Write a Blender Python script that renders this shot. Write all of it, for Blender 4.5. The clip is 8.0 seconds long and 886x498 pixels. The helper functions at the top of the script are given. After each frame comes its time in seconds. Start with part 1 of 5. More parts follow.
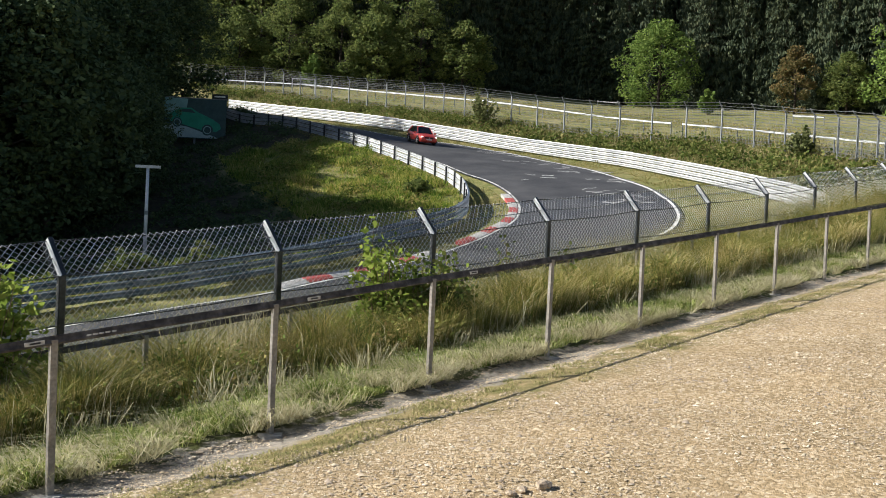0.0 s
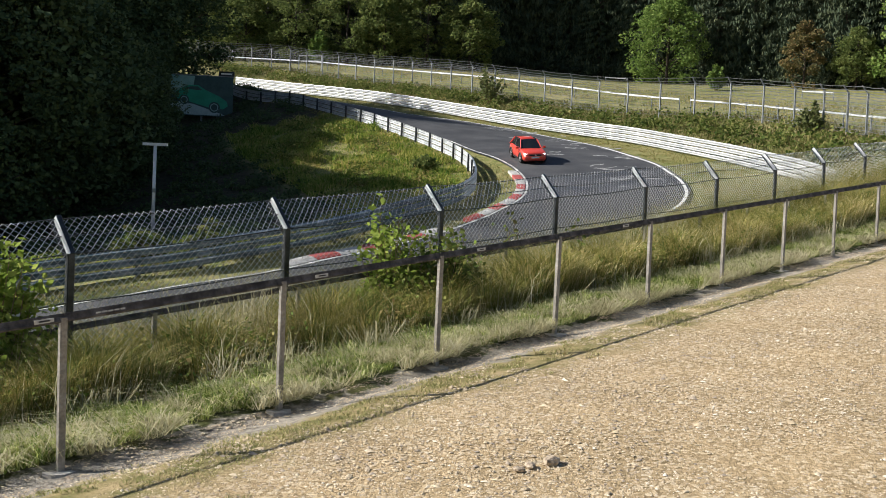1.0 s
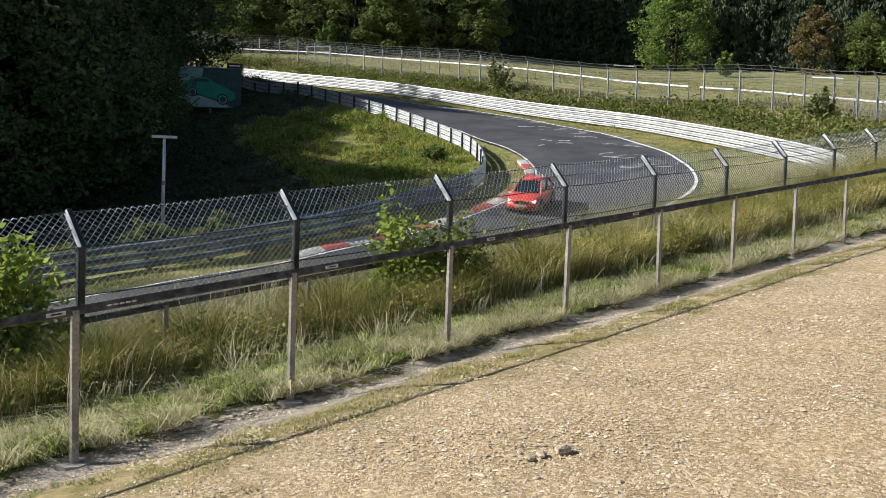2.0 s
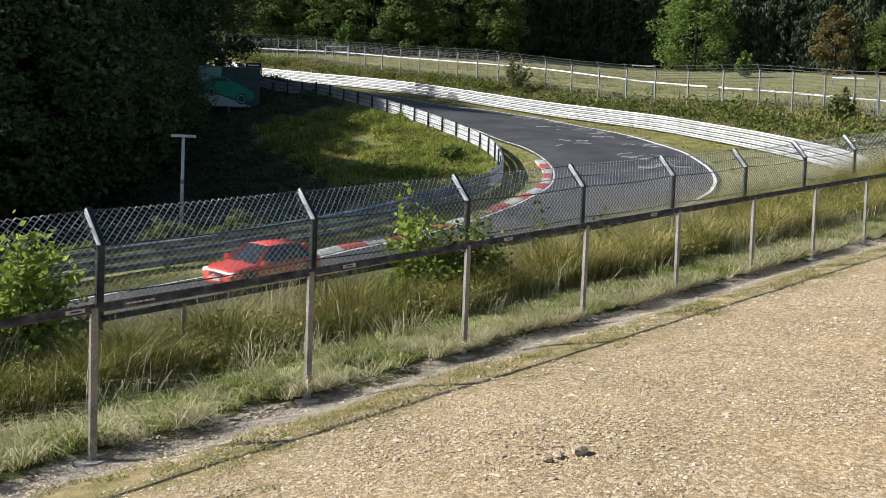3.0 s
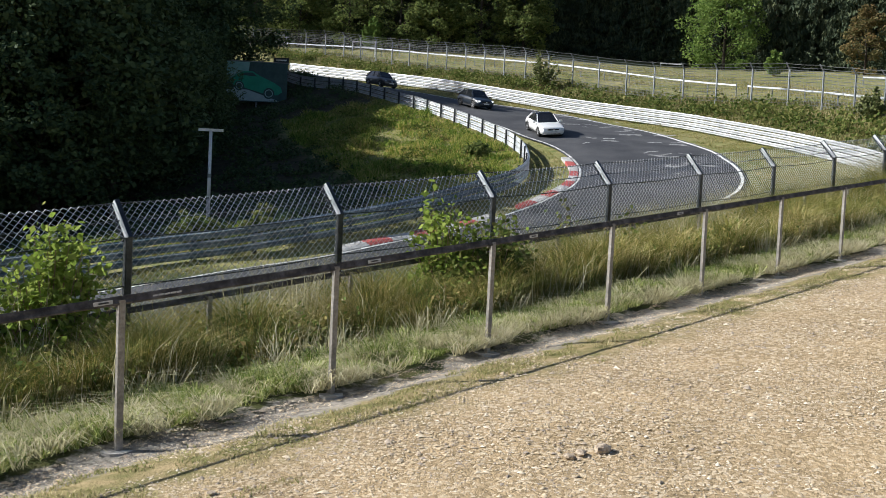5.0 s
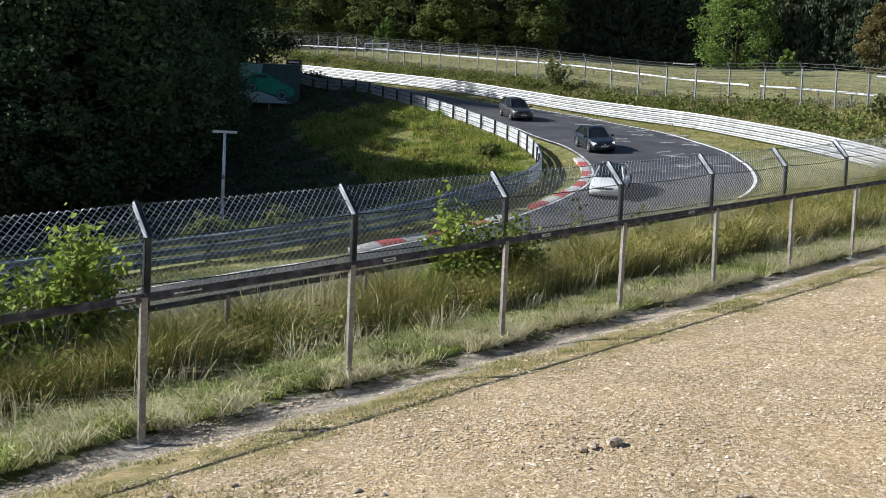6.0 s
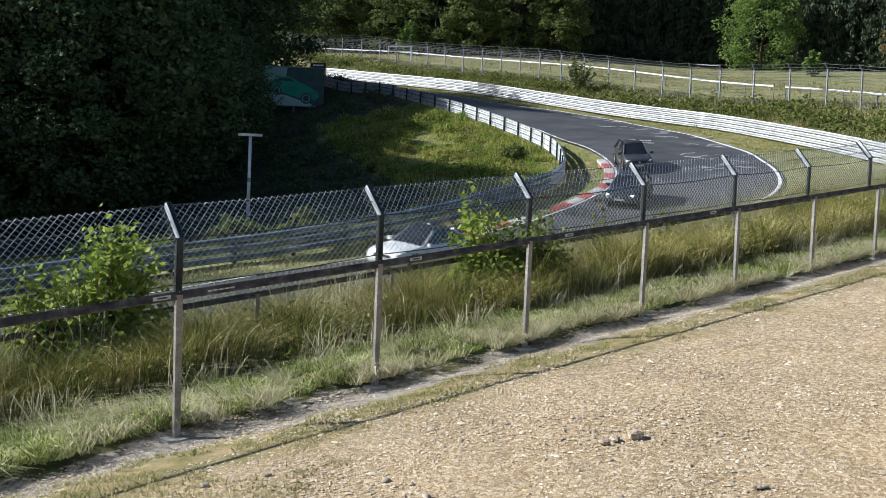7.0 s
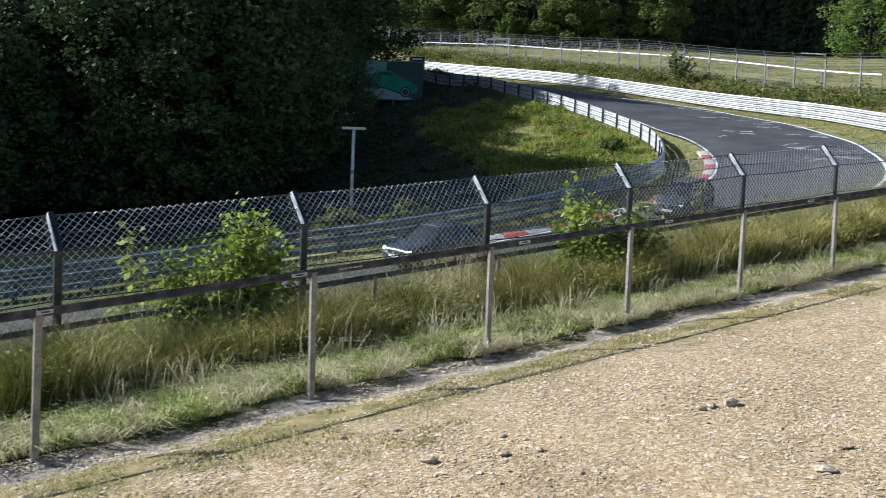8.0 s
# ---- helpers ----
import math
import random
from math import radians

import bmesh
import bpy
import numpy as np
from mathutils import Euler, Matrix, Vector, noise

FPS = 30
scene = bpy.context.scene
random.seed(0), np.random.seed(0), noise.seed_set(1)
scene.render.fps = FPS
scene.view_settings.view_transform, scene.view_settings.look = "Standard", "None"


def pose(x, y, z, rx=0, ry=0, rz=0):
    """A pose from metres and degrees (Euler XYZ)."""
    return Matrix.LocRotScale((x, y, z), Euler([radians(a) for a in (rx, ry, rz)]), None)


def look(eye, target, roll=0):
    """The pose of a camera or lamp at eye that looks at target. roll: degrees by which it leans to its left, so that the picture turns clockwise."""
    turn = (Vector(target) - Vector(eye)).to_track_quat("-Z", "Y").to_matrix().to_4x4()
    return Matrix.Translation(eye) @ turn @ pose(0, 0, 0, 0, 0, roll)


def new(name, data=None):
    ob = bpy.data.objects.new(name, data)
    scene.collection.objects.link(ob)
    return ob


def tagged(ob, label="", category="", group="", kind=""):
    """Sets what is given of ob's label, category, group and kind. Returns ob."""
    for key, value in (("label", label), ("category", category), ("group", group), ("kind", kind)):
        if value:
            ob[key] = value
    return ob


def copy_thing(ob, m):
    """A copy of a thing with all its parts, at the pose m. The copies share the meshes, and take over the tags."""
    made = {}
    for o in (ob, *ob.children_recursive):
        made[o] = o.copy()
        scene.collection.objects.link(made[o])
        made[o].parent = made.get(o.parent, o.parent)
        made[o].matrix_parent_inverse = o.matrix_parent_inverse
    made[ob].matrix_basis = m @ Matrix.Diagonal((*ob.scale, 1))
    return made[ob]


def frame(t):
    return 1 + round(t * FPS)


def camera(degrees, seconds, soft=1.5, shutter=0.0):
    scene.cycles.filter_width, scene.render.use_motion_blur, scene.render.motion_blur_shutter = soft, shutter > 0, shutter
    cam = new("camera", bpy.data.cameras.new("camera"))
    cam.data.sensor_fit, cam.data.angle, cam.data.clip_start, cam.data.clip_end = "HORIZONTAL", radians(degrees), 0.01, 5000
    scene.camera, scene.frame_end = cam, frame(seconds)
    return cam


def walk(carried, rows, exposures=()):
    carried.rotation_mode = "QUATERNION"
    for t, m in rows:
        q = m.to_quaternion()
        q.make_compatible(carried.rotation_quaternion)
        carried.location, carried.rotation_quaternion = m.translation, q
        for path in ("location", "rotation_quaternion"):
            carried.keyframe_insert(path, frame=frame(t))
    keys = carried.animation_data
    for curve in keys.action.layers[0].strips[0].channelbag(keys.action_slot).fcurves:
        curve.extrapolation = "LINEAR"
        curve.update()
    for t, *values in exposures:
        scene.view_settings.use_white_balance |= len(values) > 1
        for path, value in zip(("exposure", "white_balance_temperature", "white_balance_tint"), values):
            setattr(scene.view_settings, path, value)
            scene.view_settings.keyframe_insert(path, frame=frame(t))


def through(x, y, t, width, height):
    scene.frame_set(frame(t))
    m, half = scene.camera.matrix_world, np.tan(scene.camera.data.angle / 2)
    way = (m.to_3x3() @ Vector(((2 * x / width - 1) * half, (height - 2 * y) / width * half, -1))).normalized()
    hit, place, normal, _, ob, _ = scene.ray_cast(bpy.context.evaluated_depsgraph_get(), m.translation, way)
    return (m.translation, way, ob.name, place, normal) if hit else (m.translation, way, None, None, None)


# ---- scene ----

cam = camera(46.0, 8.0, 0.5, 0.2)
PATH = [
    (0, pose(0, 0, 1.7, 90 - 0.77, -2.60, -2.30)),
    (0.5, pose(0, 0, 1.7, 90 - 1.55, -2.53, -1.82)),
    (1, pose(0, 0, 1.7, 90 - 2.05, -2.46, -1.89)),
    (1.5, pose(0, 0, 1.7, 90 - 2.54, -2.13, -1.77)),
    (3, pose(0, 0, 1.7, 90 - 2.67, -2.14, -0.42)),
    (3.5, pose(0, 0, 1.7, 90 - 2.70, -2.39, 0)),
    (4, pose(0, 0, 1.7, 90 - 2.86, -2.48, 0.36)),
    (4.5, pose(0, 0, 1.7, 90 - 2.92, -2.69, 0.70)),
    (6, pose(-0.013, -0.173, 1.684, 90 - 2.90, -2.571, 1.655)),
    (6.5, pose(-0.015, -0.332, 1.674, 90 - 2.71, -2.498, 2.238)),
    (7, pose(-0.020, -0.395, 1.667, 90 - 2.83, -2.455, 2.938)),
    (7.5, pose(-0.036, -0.719, 1.646, 90 - 2.94, -2.423, 4.324)),
    (8, pose(-0.086, -1.203, 1.617, 90 - 3.46, -2.387, 8.209)),
]
EXPOSURE = 0.95
walk(cam, PATH, [(0, EXPOSURE + 0.05, 6050, 12), (1.5, EXPOSURE, 6000, 12), (4.5, EXPOSURE, 5800, 12), (6.5, EXPOSURE, 5600, 12), (8, EXPOSURE + 0.12, 5450, 12)])

# ---- light: a low afternoon sun from beyond the wood, and a clear sky ----
SUN_ELEVATION, SUN_FROM = 31.5, 175.0  # degrees; SUN_FROM counted from +x towards +y
world = bpy.data.worlds.new("world")
scene.world = world
world.use_nodes = True
sky = world.node_tree.nodes.new("ShaderNodeTexSky")
sky.sky_type, sky.sun_disc = "NISHITA", False
sky.sun_elevation, sky.sun_rotation = radians(SUN_ELEVATION), radians(90 - SUN_FROM)
world.node_tree.links.new(sky.outputs[0], world.node_tree.nodes["Background"].inputs[0])
world.node_tree.nodes["Background"].inputs[1].default_value = 0.052
sun = new("sun", bpy.data.lights.new("sun", "SUN"))
sun.data.energy, sun.data.angle, sun.data.color = 5.0, radians(0.8), (1.0, 0.93, 0.80)
sun_way = Vector((math.cos(radians(SUN_FROM)) * math.cos(radians(SUN_ELEVATION)), math.sin(radians(SUN_FROM)) * math.cos(radians(SUN_ELEVATION)), math.sin(radians(SUN_ELEVATION))))
sun.matrix_world = look(sun_way * 300, (0, 0, 0))
# ---- the lie of the land ----
# Handrail line: posts every 2 m along the path's edge, which climbs away from the camera.
RAIL_START, RAIL_STEP = np.array([-2.45, 7.61, -0.23]), np.array([1.396, 1.443, 0.218])
ALONG = np.array([0.695, 0.719])
ACROSS = np.array([0.719, -0.695])  # from the rail towards the spectators' path


def by_rail(s, p):
    """x, y of a place s metres along the rail and p metres towards the path."""
    return RAIL_START[0] + s * ALONG[0] + p * ACROSS[0], RAIL_START[1] + s * ALONG[1] + p * ACROSS[1]


ROAD_INNER = [(-77.5, 157.5, 21.45), (-45, 132.5, 17.58), (-27.5, 118.12, 15.32), (-16.88, 108.12, 13.57), (-10, 99.38, 11.83), (-4.25, 90.62, 9.81), (-0.75, 84.38, 8.5), (2.75, 77.5, 6.97), (5.25, 71.25, 5.64), (6.38, 66.88, 4.7), (6.75, 62.5, 3.8), (6.5, 59.38, 3.07), (5.88, 56.88, 2.51), (4.75, 54.38, 1.94), (3.5, 51.88, 1.38), (1, 47.5, 0.55), (-2.12, 43.12, -0.2), (-4.38, 40, -0.68), (-7.75, 35.62, -1.24), (-10.38, 32.5, -1.71), (-16.88, 25.62, -2.61), (-27.5, 16.25, -3.92), (-75, -17.5, -7.3)]
ROAD_OUTER = [(-72.5, 166.25, 21.7), (-40, 140.62, 17.82), (-23.75, 126.88, 15.58), (-14, 117.5, 13.89), (-6.88, 108.75, 12.34), (-1, 101.88, 11), (4.38, 96.25, 10.07), (8.88, 89.38, 8.94), (12.62, 81.88, 7.65), (14.25, 78.12, 7.06), (15.5, 73.75, 6.25), (16.38, 68.75, 5.44), (16.5, 65, 4.75), (16.5, 61.88, 4.06), (15.88, 58.12, 3.3), (14.75, 55, 2.6), (13.25, 52.5, 1.97), (10.75, 48.12, 1.01), (6.5, 40.75, -0.24), (3.25, 35.75, -0.86), (-1.75, 28.5, -1.68), (-8.75, 20.25, -2.61), (-20, 10, -4.05), (-67.5, -25, -7.42)]
BARRIER = [(-22.12, 131.25, 15.95), (-14.38, 122.5, 14.57), (-7.38, 115, 13.44), (-1, 107.5, 12.15), (4.5, 100, 10.72), (9.25, 92.5, 9.39), (13.38, 86.25, 8.4), (16.75, 80, 7.51), (19.25, 72.5, 6.36), (21, 65.62, 5.35), (21.75, 62.5, 4.84), (22.38, 59.38, 4.27), (22.5, 56.25, 3.74), (22.25, 53.75, 3.33)]
GUARD = [(-19.38, 105.62, 13.2), (-11.88, 97.5, 11.32), (-5.38, 88.75, 9.15), (-3, 85, 8.34), (-0.62, 80.62, 7.24), (1.5, 76.25, 6.21), (3, 71.88, 5.25), (3.75, 67.5, 4.46), (3.88, 63.75, 3.7), (3.75, 60.62, 3.01), (3.12, 57.5, 2.49), (2.12, 55, 2.02), (-0.25, 50.62, 1.21), (-2.62, 45.62, 0.41), (-4.75, 42.5, -0.06), (-8.38, 38.75, -0.91), (-11.62, 36.88, -1.44), (-18.75, 29.38, -2.67), (-28.75, 20, -4.05)]
FAR_FENCE = [(-33.75, 153.75, 21.82), (-26.5, 147.5, 20.5), (-16.62, 140, 19.45), (-8.38, 130, 17.49), (-1.25, 121.25, 16.04), (4.88, 112.5, 14.7), (10.38, 105, 13.15), (15.12, 98.75, 11.89), (19.25, 92.5, 10.94), (23, 87.5, 10.52), (26.25, 82.5, 10.02), (28.5, 76.25, 8.97), (29.25, 71.25, 8.22), (29, 66.25, 7.6), (28.5, 61.25, 6.83), (27.5, 55, 5.83)]
WOOD_FOOT = [(-75, 178), (-31, 163), (4, 150), (15, 160), (31, 152), (43.62, 140), (58.25, 125), (77.5, 100)]  # where the undergrowth begins
FOREST_EDGE = [(-75, 200, 30.82), (-32.38, 187.5, 29.82), (7.12, 168.75, 26.07), (31, 150, 21.45), (43.62, 137.5, 20.07), (58.25, 125, 18.7), (77.5, 100, 14.57)]
OTHER_LAND = [(-18.75, 56.25, -0.18), (-25, 77.5, 4.08), (-20, 100, 9.07), (-42.5, 105, 10.2), (-50, 62.5, 0.2), (-87.5, 87.5, 7.08), (-75, 25, -4.17), (-37.5, 42.5, -2.67), (-50, -12.5, -5.42), (-31.25, 140, 19.82), (37.5, 56.25, 7.08), (56.25, 75, 10.82), (37.5, 112.5, 15.2), (18.75, 131.25, 18.57), (137.5, 175, 32.08), (0, 275, 42.08), (-150, 250, 42.08), (187.5, 75, 19.57), (-250, 75, 17.07), (112.5, 0, 14.57), (0, -75, 9.57), (-100, -87.5, 3.33)]


def land_points():
    pts = [tuple(p) for some in (ROAD_INNER, ROAD_OUTER, BARRIER, GUARD, FAR_FENCE, FOREST_EDGE, OTHER_LAND) for p in some]
    for s in (-10, -5, 0, 4, 8, 12, 17, 23, 30):
        for p in (0, 5, 12):
            pts.append((*by_rail(s, p), -0.23 + 0.1086 * s + 0.02 * p))
        pts.append((*by_rail(s, -1.2), -0.23 + 0.1086 * s - 0.17))
        pts.append((*by_rail(s, -3.2), -0.23 + 0.1086 * s - 0.80 + max(0, s - 10) * 0.03))
    return np.array(pts)


LAND = land_points()
SOFT = 2.6


def _kernel(a, b):
    return np.sqrt(((a[:, None, :] - b[None, :, :]) ** 2).sum(-1) + SOFT * SOFT)


def _weights():
    n = len(LAND)
    m = np.zeros((n + 3, n + 3))
    m[:n, :n] = _kernel(LAND[:, :2], LAND[:, :2])
    m[:n, n:] = np.c_[LAND[:, :2] / 50, np.ones(n)]
    m[n:, :n] = m[:n, n:].T
    m[:n, :n] += np.diag(np.where(LAND[:, 1] > 45, -0.6, -0.02))
    return np.linalg.solve(m, np.r_[LAND[:, 2], 0, 0, 0])


LAND_W = _weights()


def heights(xy):
    xy = np.asarray(xy, float).reshape(-1, 2)
    out = np.empty(len(xy))
    for a in range(0, len(xy), 4000):
        b = xy[a : a + 4000]
        out[a : a + 4000] = _kernel(b, LAND[:, :2]) @ LAND_W[:-3] + np.c_[b / 50, np.ones(len(b))] @ LAND_W[-3:]
    return out


def height(x, y):
    return float(heights([(x, y)])[0])


def wash(xy):
    """Depth of the stony strip washed out along the turf's edge beside the handrail."""
    xy = np.asarray(xy, float).reshape(-1, 2)
    side = (xy - RAIL_START[:2]) @ ACROSS + 0.22 * np.array([noise.noise((a * 0.8, b * 0.8, 5.0)) for a, b in xy])
    return 0.075 * np.clip((side + 0.12) / 0.20, 0, 1) * np.clip((0.75 - side) / 0.45, 0, 1) * (xy[:, 1] < 40)


def even_heights(line, window=9):
    """Heights along a line, evened out as rails and fences are."""
    z = heights(line)
    k = min(window, len(z) - (1 - len(z) % 2))
    if k < 3:
        return z
    pad = np.r_[2 * z[0] - z[k // 2 : 0 : -1], z, 2 * z[-1] - z[-2 : -2 - k // 2 : -1]]
    return np.convolve(pad, np.ones(k) / k, "valid")[: len(z)]


def spline(knots, step):
    """Places at even steps along a smooth curve through the knots (x, y of each)."""
    k = np.array(knots, float)[:, :2]
    k = np.vstack([2 * k[0] - k[1], k, 2 * k[-1] - k[-2]])
    fine = []
    for a in range(1, len(k) - 2):
        t = np.linspace(0, 1, 24, endpoint=False)[:, None]
        p0, p1, p2, p3 = k[a - 1], k[a], k[a + 1], k[a + 2]
        fine.append(0.5 * (2 * p1 + (p2 - p0) * t + (2 * p0 - 5 * p1 + 4 * p2 - p3) * t**2 + (3 * p1 - p0 - 3 * p2 + p3) * t**3))
    fine = np.vstack(fine + [k[-2:-1]])
    run = np.r_[0, np.cumsum(np.linalg.norm(np.diff(fine, axis=0), axis=1))]
    at = np.linspace(0, run[-1], max(2, int(round(run[-1] / step)) + 1))
    return np.c_[np.interp(at, run, fine[:, 0]), np.interp(at, run, fine[:, 1])]
# ---- materials ----
def mat(name, colors, scale=3.0, rough=0.8, metal=0.0, bump=0.3, bump_scale=40.0, per="noise", fine=None, distance=0.02, spec=0.3, coat=0.0):
    """A surface of two or three colours mixed by noise (or by piece), with a finer grain and relief."""
    m = bpy.data.materials.new(name)
    m.use_nodes = True
    nt = m.node_tree
    bsdf = nt.nodes["Principled BSDF"]
    bsdf.inputs["Roughness"].default_value, bsdf.inputs["Metallic"].default_value = rough, metal
    bsdf.inputs["Specular IOR Level"].default_value = spec
    bsdf.inputs["Coat Weight"].default_value = coat
    coord = nt.nodes.new("ShaderNodeTexCoord")
    ramp = nt.nodes.new("ShaderNodeValToRGB")
    span = (0.36, 0.64) if per == "noise" else (0.05, 0.95)
    while len(ramp.color_ramp.elements) < len(colors):
        ramp.color_ramp.elements.new(0.5)
    for k, c in enumerate(colors):
        e = ramp.color_ramp.elements[k]
        e.position = span[0] + (span[1] - span[0]) * k / max(1, len(colors) - 1)
        e.color = (*c, 1)
    big = nt.nodes.new("ShaderNodeTexNoise")
    big.inputs["Scale"].default_value, big.inputs["Detail"].default_value, big.inputs["Roughness"].default_value = scale, 6, 0.65
    nt.links.new(coord.outputs["Object"], big.inputs["Vector"])
    if per == "island":
        geo = nt.nodes.new("ShaderNodeNewGeometry")
        mixv = nt.nodes.new("ShaderNodeMath")
        mixv.operation = "MULTIPLY_ADD"
        nt.links.new(geo.outputs["Random Per Island"], mixv.inputs[0])
        mixv.inputs[1].default_value = 0.65
        sub = nt.nodes.new("ShaderNodeMath")
        sub.operation = "MULTIPLY_ADD"
        nt.links.new(big.outputs["Fac"], sub.inputs[0])
        sub.inputs[1].default_value, sub.inputs[2].default_value = 1.4, -0.52
        nt.links.new(sub.outputs[0], mixv.inputs[2])
        nt.links.new(mixv.outputs[0], ramp.inputs[0])
    elif per == "object":
        info = nt.nodes.new("ShaderNodeObjectInfo")
        nt.links.new(info.outputs["Random"], ramp.inputs[0])
    else:
        nt.links.new(big.outputs["Fac"], ramp.inputs[0])
    grain = nt.nodes.new("ShaderNodeTexNoise")
    grain.inputs["Scale"].default_value, grain.inputs["Detail"].default_value = bump_scale, 5
    nt.links.new(coord.outputs["Object"], grain.inputs["Vector"])
    mix = nt.nodes.new("ShaderNodeMix")
    mix.data_type, mix.blend_type = "RGBA", "OVERLAY"
    mix.inputs["Factor"].default_value = 0.35 if fine is None else fine
    nt.links.new(ramp.outputs["Color"], mix.inputs["A"])
    nt.links.new(grain.outputs["Fac"], mix.inputs["B"])
    nt.links.new(mix.outputs["Result"], bsdf.inputs["Base Color"])
    if bump:
        bmp = nt.nodes.new("ShaderNodeBump")
        bmp.inputs["Strength"].default_value, bmp.inputs["Distance"].default_value = bump, distance
        nt.links.new(grain.outputs["Fac"], bmp.inputs["Height"])
        nt.links.new(bmp.outputs["Normal"], bsdf.inputs["Normal"])
    return m


def leafy(name, colors, scale=0.6, through=0.35):
    """Leaves: coloured piece by piece, letting some light through."""
    m = mat(name, colors, scale=scale, rough=0.75, bump=0, per="island", fine=0.15, spec=0.1)
    nt = m.node_tree
    bsdf, out = nt.nodes["Principled BSDF"], nt.nodes["Material Output"]
    thin = nt.nodes.new("ShaderNodeBsdfTranslucent")
    nt.links.new(bsdf.inputs["Base Color"].links[0].from_socket, thin.inputs["Color"])
    mix = nt.nodes.new("ShaderNodeMixShader")
    mix.inputs[0].default_value = through
    nt.links.new(bsdf.outputs[0], mix.inputs[1])
    nt.links.new(thin.outputs[0], mix.inputs[2])
    nt.links.new(mix.outputs[0], out.inputs["Surface"])
    return m


def ground_material():
    """Tan gravel on the path, stony earth at its edge, and grass beyond the handrail."""
    m = bpy.data.materials.new("ground")
    m.use_nodes = True
    nt = m.node_tree
    N, L = nt.nodes.new, nt.links.new
    bsdf = nt.nodes["Principled BSDF"]
    bsdf.inputs["Roughness"].default_value, bsdf.inputs["Specular IOR Level"].default_value = 0.95, 0.15
    coord = N("ShaderNodeTexCoord")
    pos = coord.outputs["Object"]

    def noise_of(scale, detail=5, rough=0.6):
        n = N("ShaderNodeTexNoise")
        n.inputs["Scale"].default_value, n.inputs["Detail"].default_value, n.inputs["Roughness"].default_value = scale, detail, rough
        L(pos, n.inputs["Vector"])
        return n.outputs["Fac"]

    def ramp_of(value, stops):
        r = N("ShaderNodeValToRGB")
        while len(r.color_ramp.elements) < len(stops):
            r.color_ramp.elements.new(0.5)
        for k, (at, c) in enumerate(stops):
            r.color_ramp.elements[k].position, r.color_ramp.elements[k].color = at, (*c, 1)
        L(value, r.inputs[0])
        return r.outputs["Color"]

    def mixed(fac, a, b, kind="MIX"):
        x = N("ShaderNodeMix")
        x.data_type, x.blend_type = "RGBA", kind
        if isinstance(fac, float):
            x.inputs["Factor"].default_value = fac
        else:
            L(fac, x.inputs["Factor"])
        L(a, x.inputs["A"])
        L(b, x.inputs["B"])
        return x.outputs["Result"]

    def math_of(op, a, b):
        x = N("ShaderNodeMath")
        x.operation = op
        for k, v in enumerate((a, b)):
            if isinstance(v, (int, float)):
                x.inputs[k].default_value = v
            else:
                L(v, x.inputs[k])
        return x.outputs[0]

    def step_of(value, low, high):
        x = N("ShaderNodeMapRange")
        x.interpolation_type = "SMOOTHSTEP"
        x.inputs["From Min"].default_value, x.inputs["From Max"].default_value = low, high
        L(value, x.inputs["Value"])
        return x.outputs[0]

    # metres from the handrail towards the path, with a ragged edge
    dot = N("ShaderNodeVectorMath")
    dot.operation = "DOT_PRODUCT"
    L(pos, dot.inputs[0])
    dot.inputs[1].default_value = (ACROSS[0], ACROSS[1], 0)
    offset = float(RAIL_START[0] * ACROSS[0] + RAIL_START[1] * ACROSS[1])
    side = math_of("SUBTRACT", dot.outputs["Value"], offset)
    ragged = math_of("ADD", side, math_of("MULTIPLY", math_of("SUBTRACT", noise_of(0.9), 0.5), 0.9))
    ragged_fine = math_of("ADD", ragged, math_of("MULTIPLY", math_of("SUBTRACT", noise_of(7), 0.5), 0.7))

    vor = N("ShaderNodeTexVoronoi")
    vor.inputs["Scale"].default_value = 34
    L(pos, vor.inputs["Vector"])
    pebbles = ramp_of(vor.outputs["Color"], [(0.1, (0.15, 0.11, 0.06)), (0.4, (0.31, 0.23, 0.13)), (0.6, (0.40, 0.30, 0.175)), (0.85, (0.60, 0.50, 0.36))])
    gravel = mixed(0.42, pebbles, ramp_of(noise_of(1.1), [(0.3, (0.22, 0.165, 0.085)), (0.5, (0.31, 0.23, 0.125)), (0.7, (0.41, 0.30, 0.16))]))
    gravel = mixed(0.25, gravel, noise_of(60), "OVERLAY")
    stony = ramp_of(noise_of(14), [(0.3, (0.13, 0.115, 0.092)), (0.5, (0.235, 0.21, 0.17)), (0.7, (0.34, 0.31, 0.26))])
    earth_grass = ramp_of(noise_of(5), [(0.35, (0.13, 0.125, 0.042)), (0.5, (0.215, 0.175, 0.078)), (0.65, (0.31, 0.24, 0.125))])
    grass = ramp_of(noise_of(1.4), [(0.3, (0.025, 0.035, 0.010)), (0.5, (0.05, 0.06, 0.016)), (0.7, (0.10, 0.09, 0.032))])
    far_grass = ramp_of(noise_of(0.16), [(0.35, (0.10, 0.12, 0.035)), (0.5, (0.17, 0.16, 0.065)), (0.65, (0.26, 0.22, 0.115))])
    field = N("ShaderNodeAttribute")
    field.attribute_name = "meadow"
    far_grass = mixed(0.55, far_grass, ramp_of(noise_of(1.7, 6, 0.7), [(0.35, (0.07, 0.095, 0.02)), (0.5, (0.16, 0.165, 0.05)), (0.65, (0.32, 0.26, 0.13))]))
    grass = mixed(field.outputs["Fac"], grass, far_grass)
    # dark litter of the far wood; beside the hollow it is painted shade
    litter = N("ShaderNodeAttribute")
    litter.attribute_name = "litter"
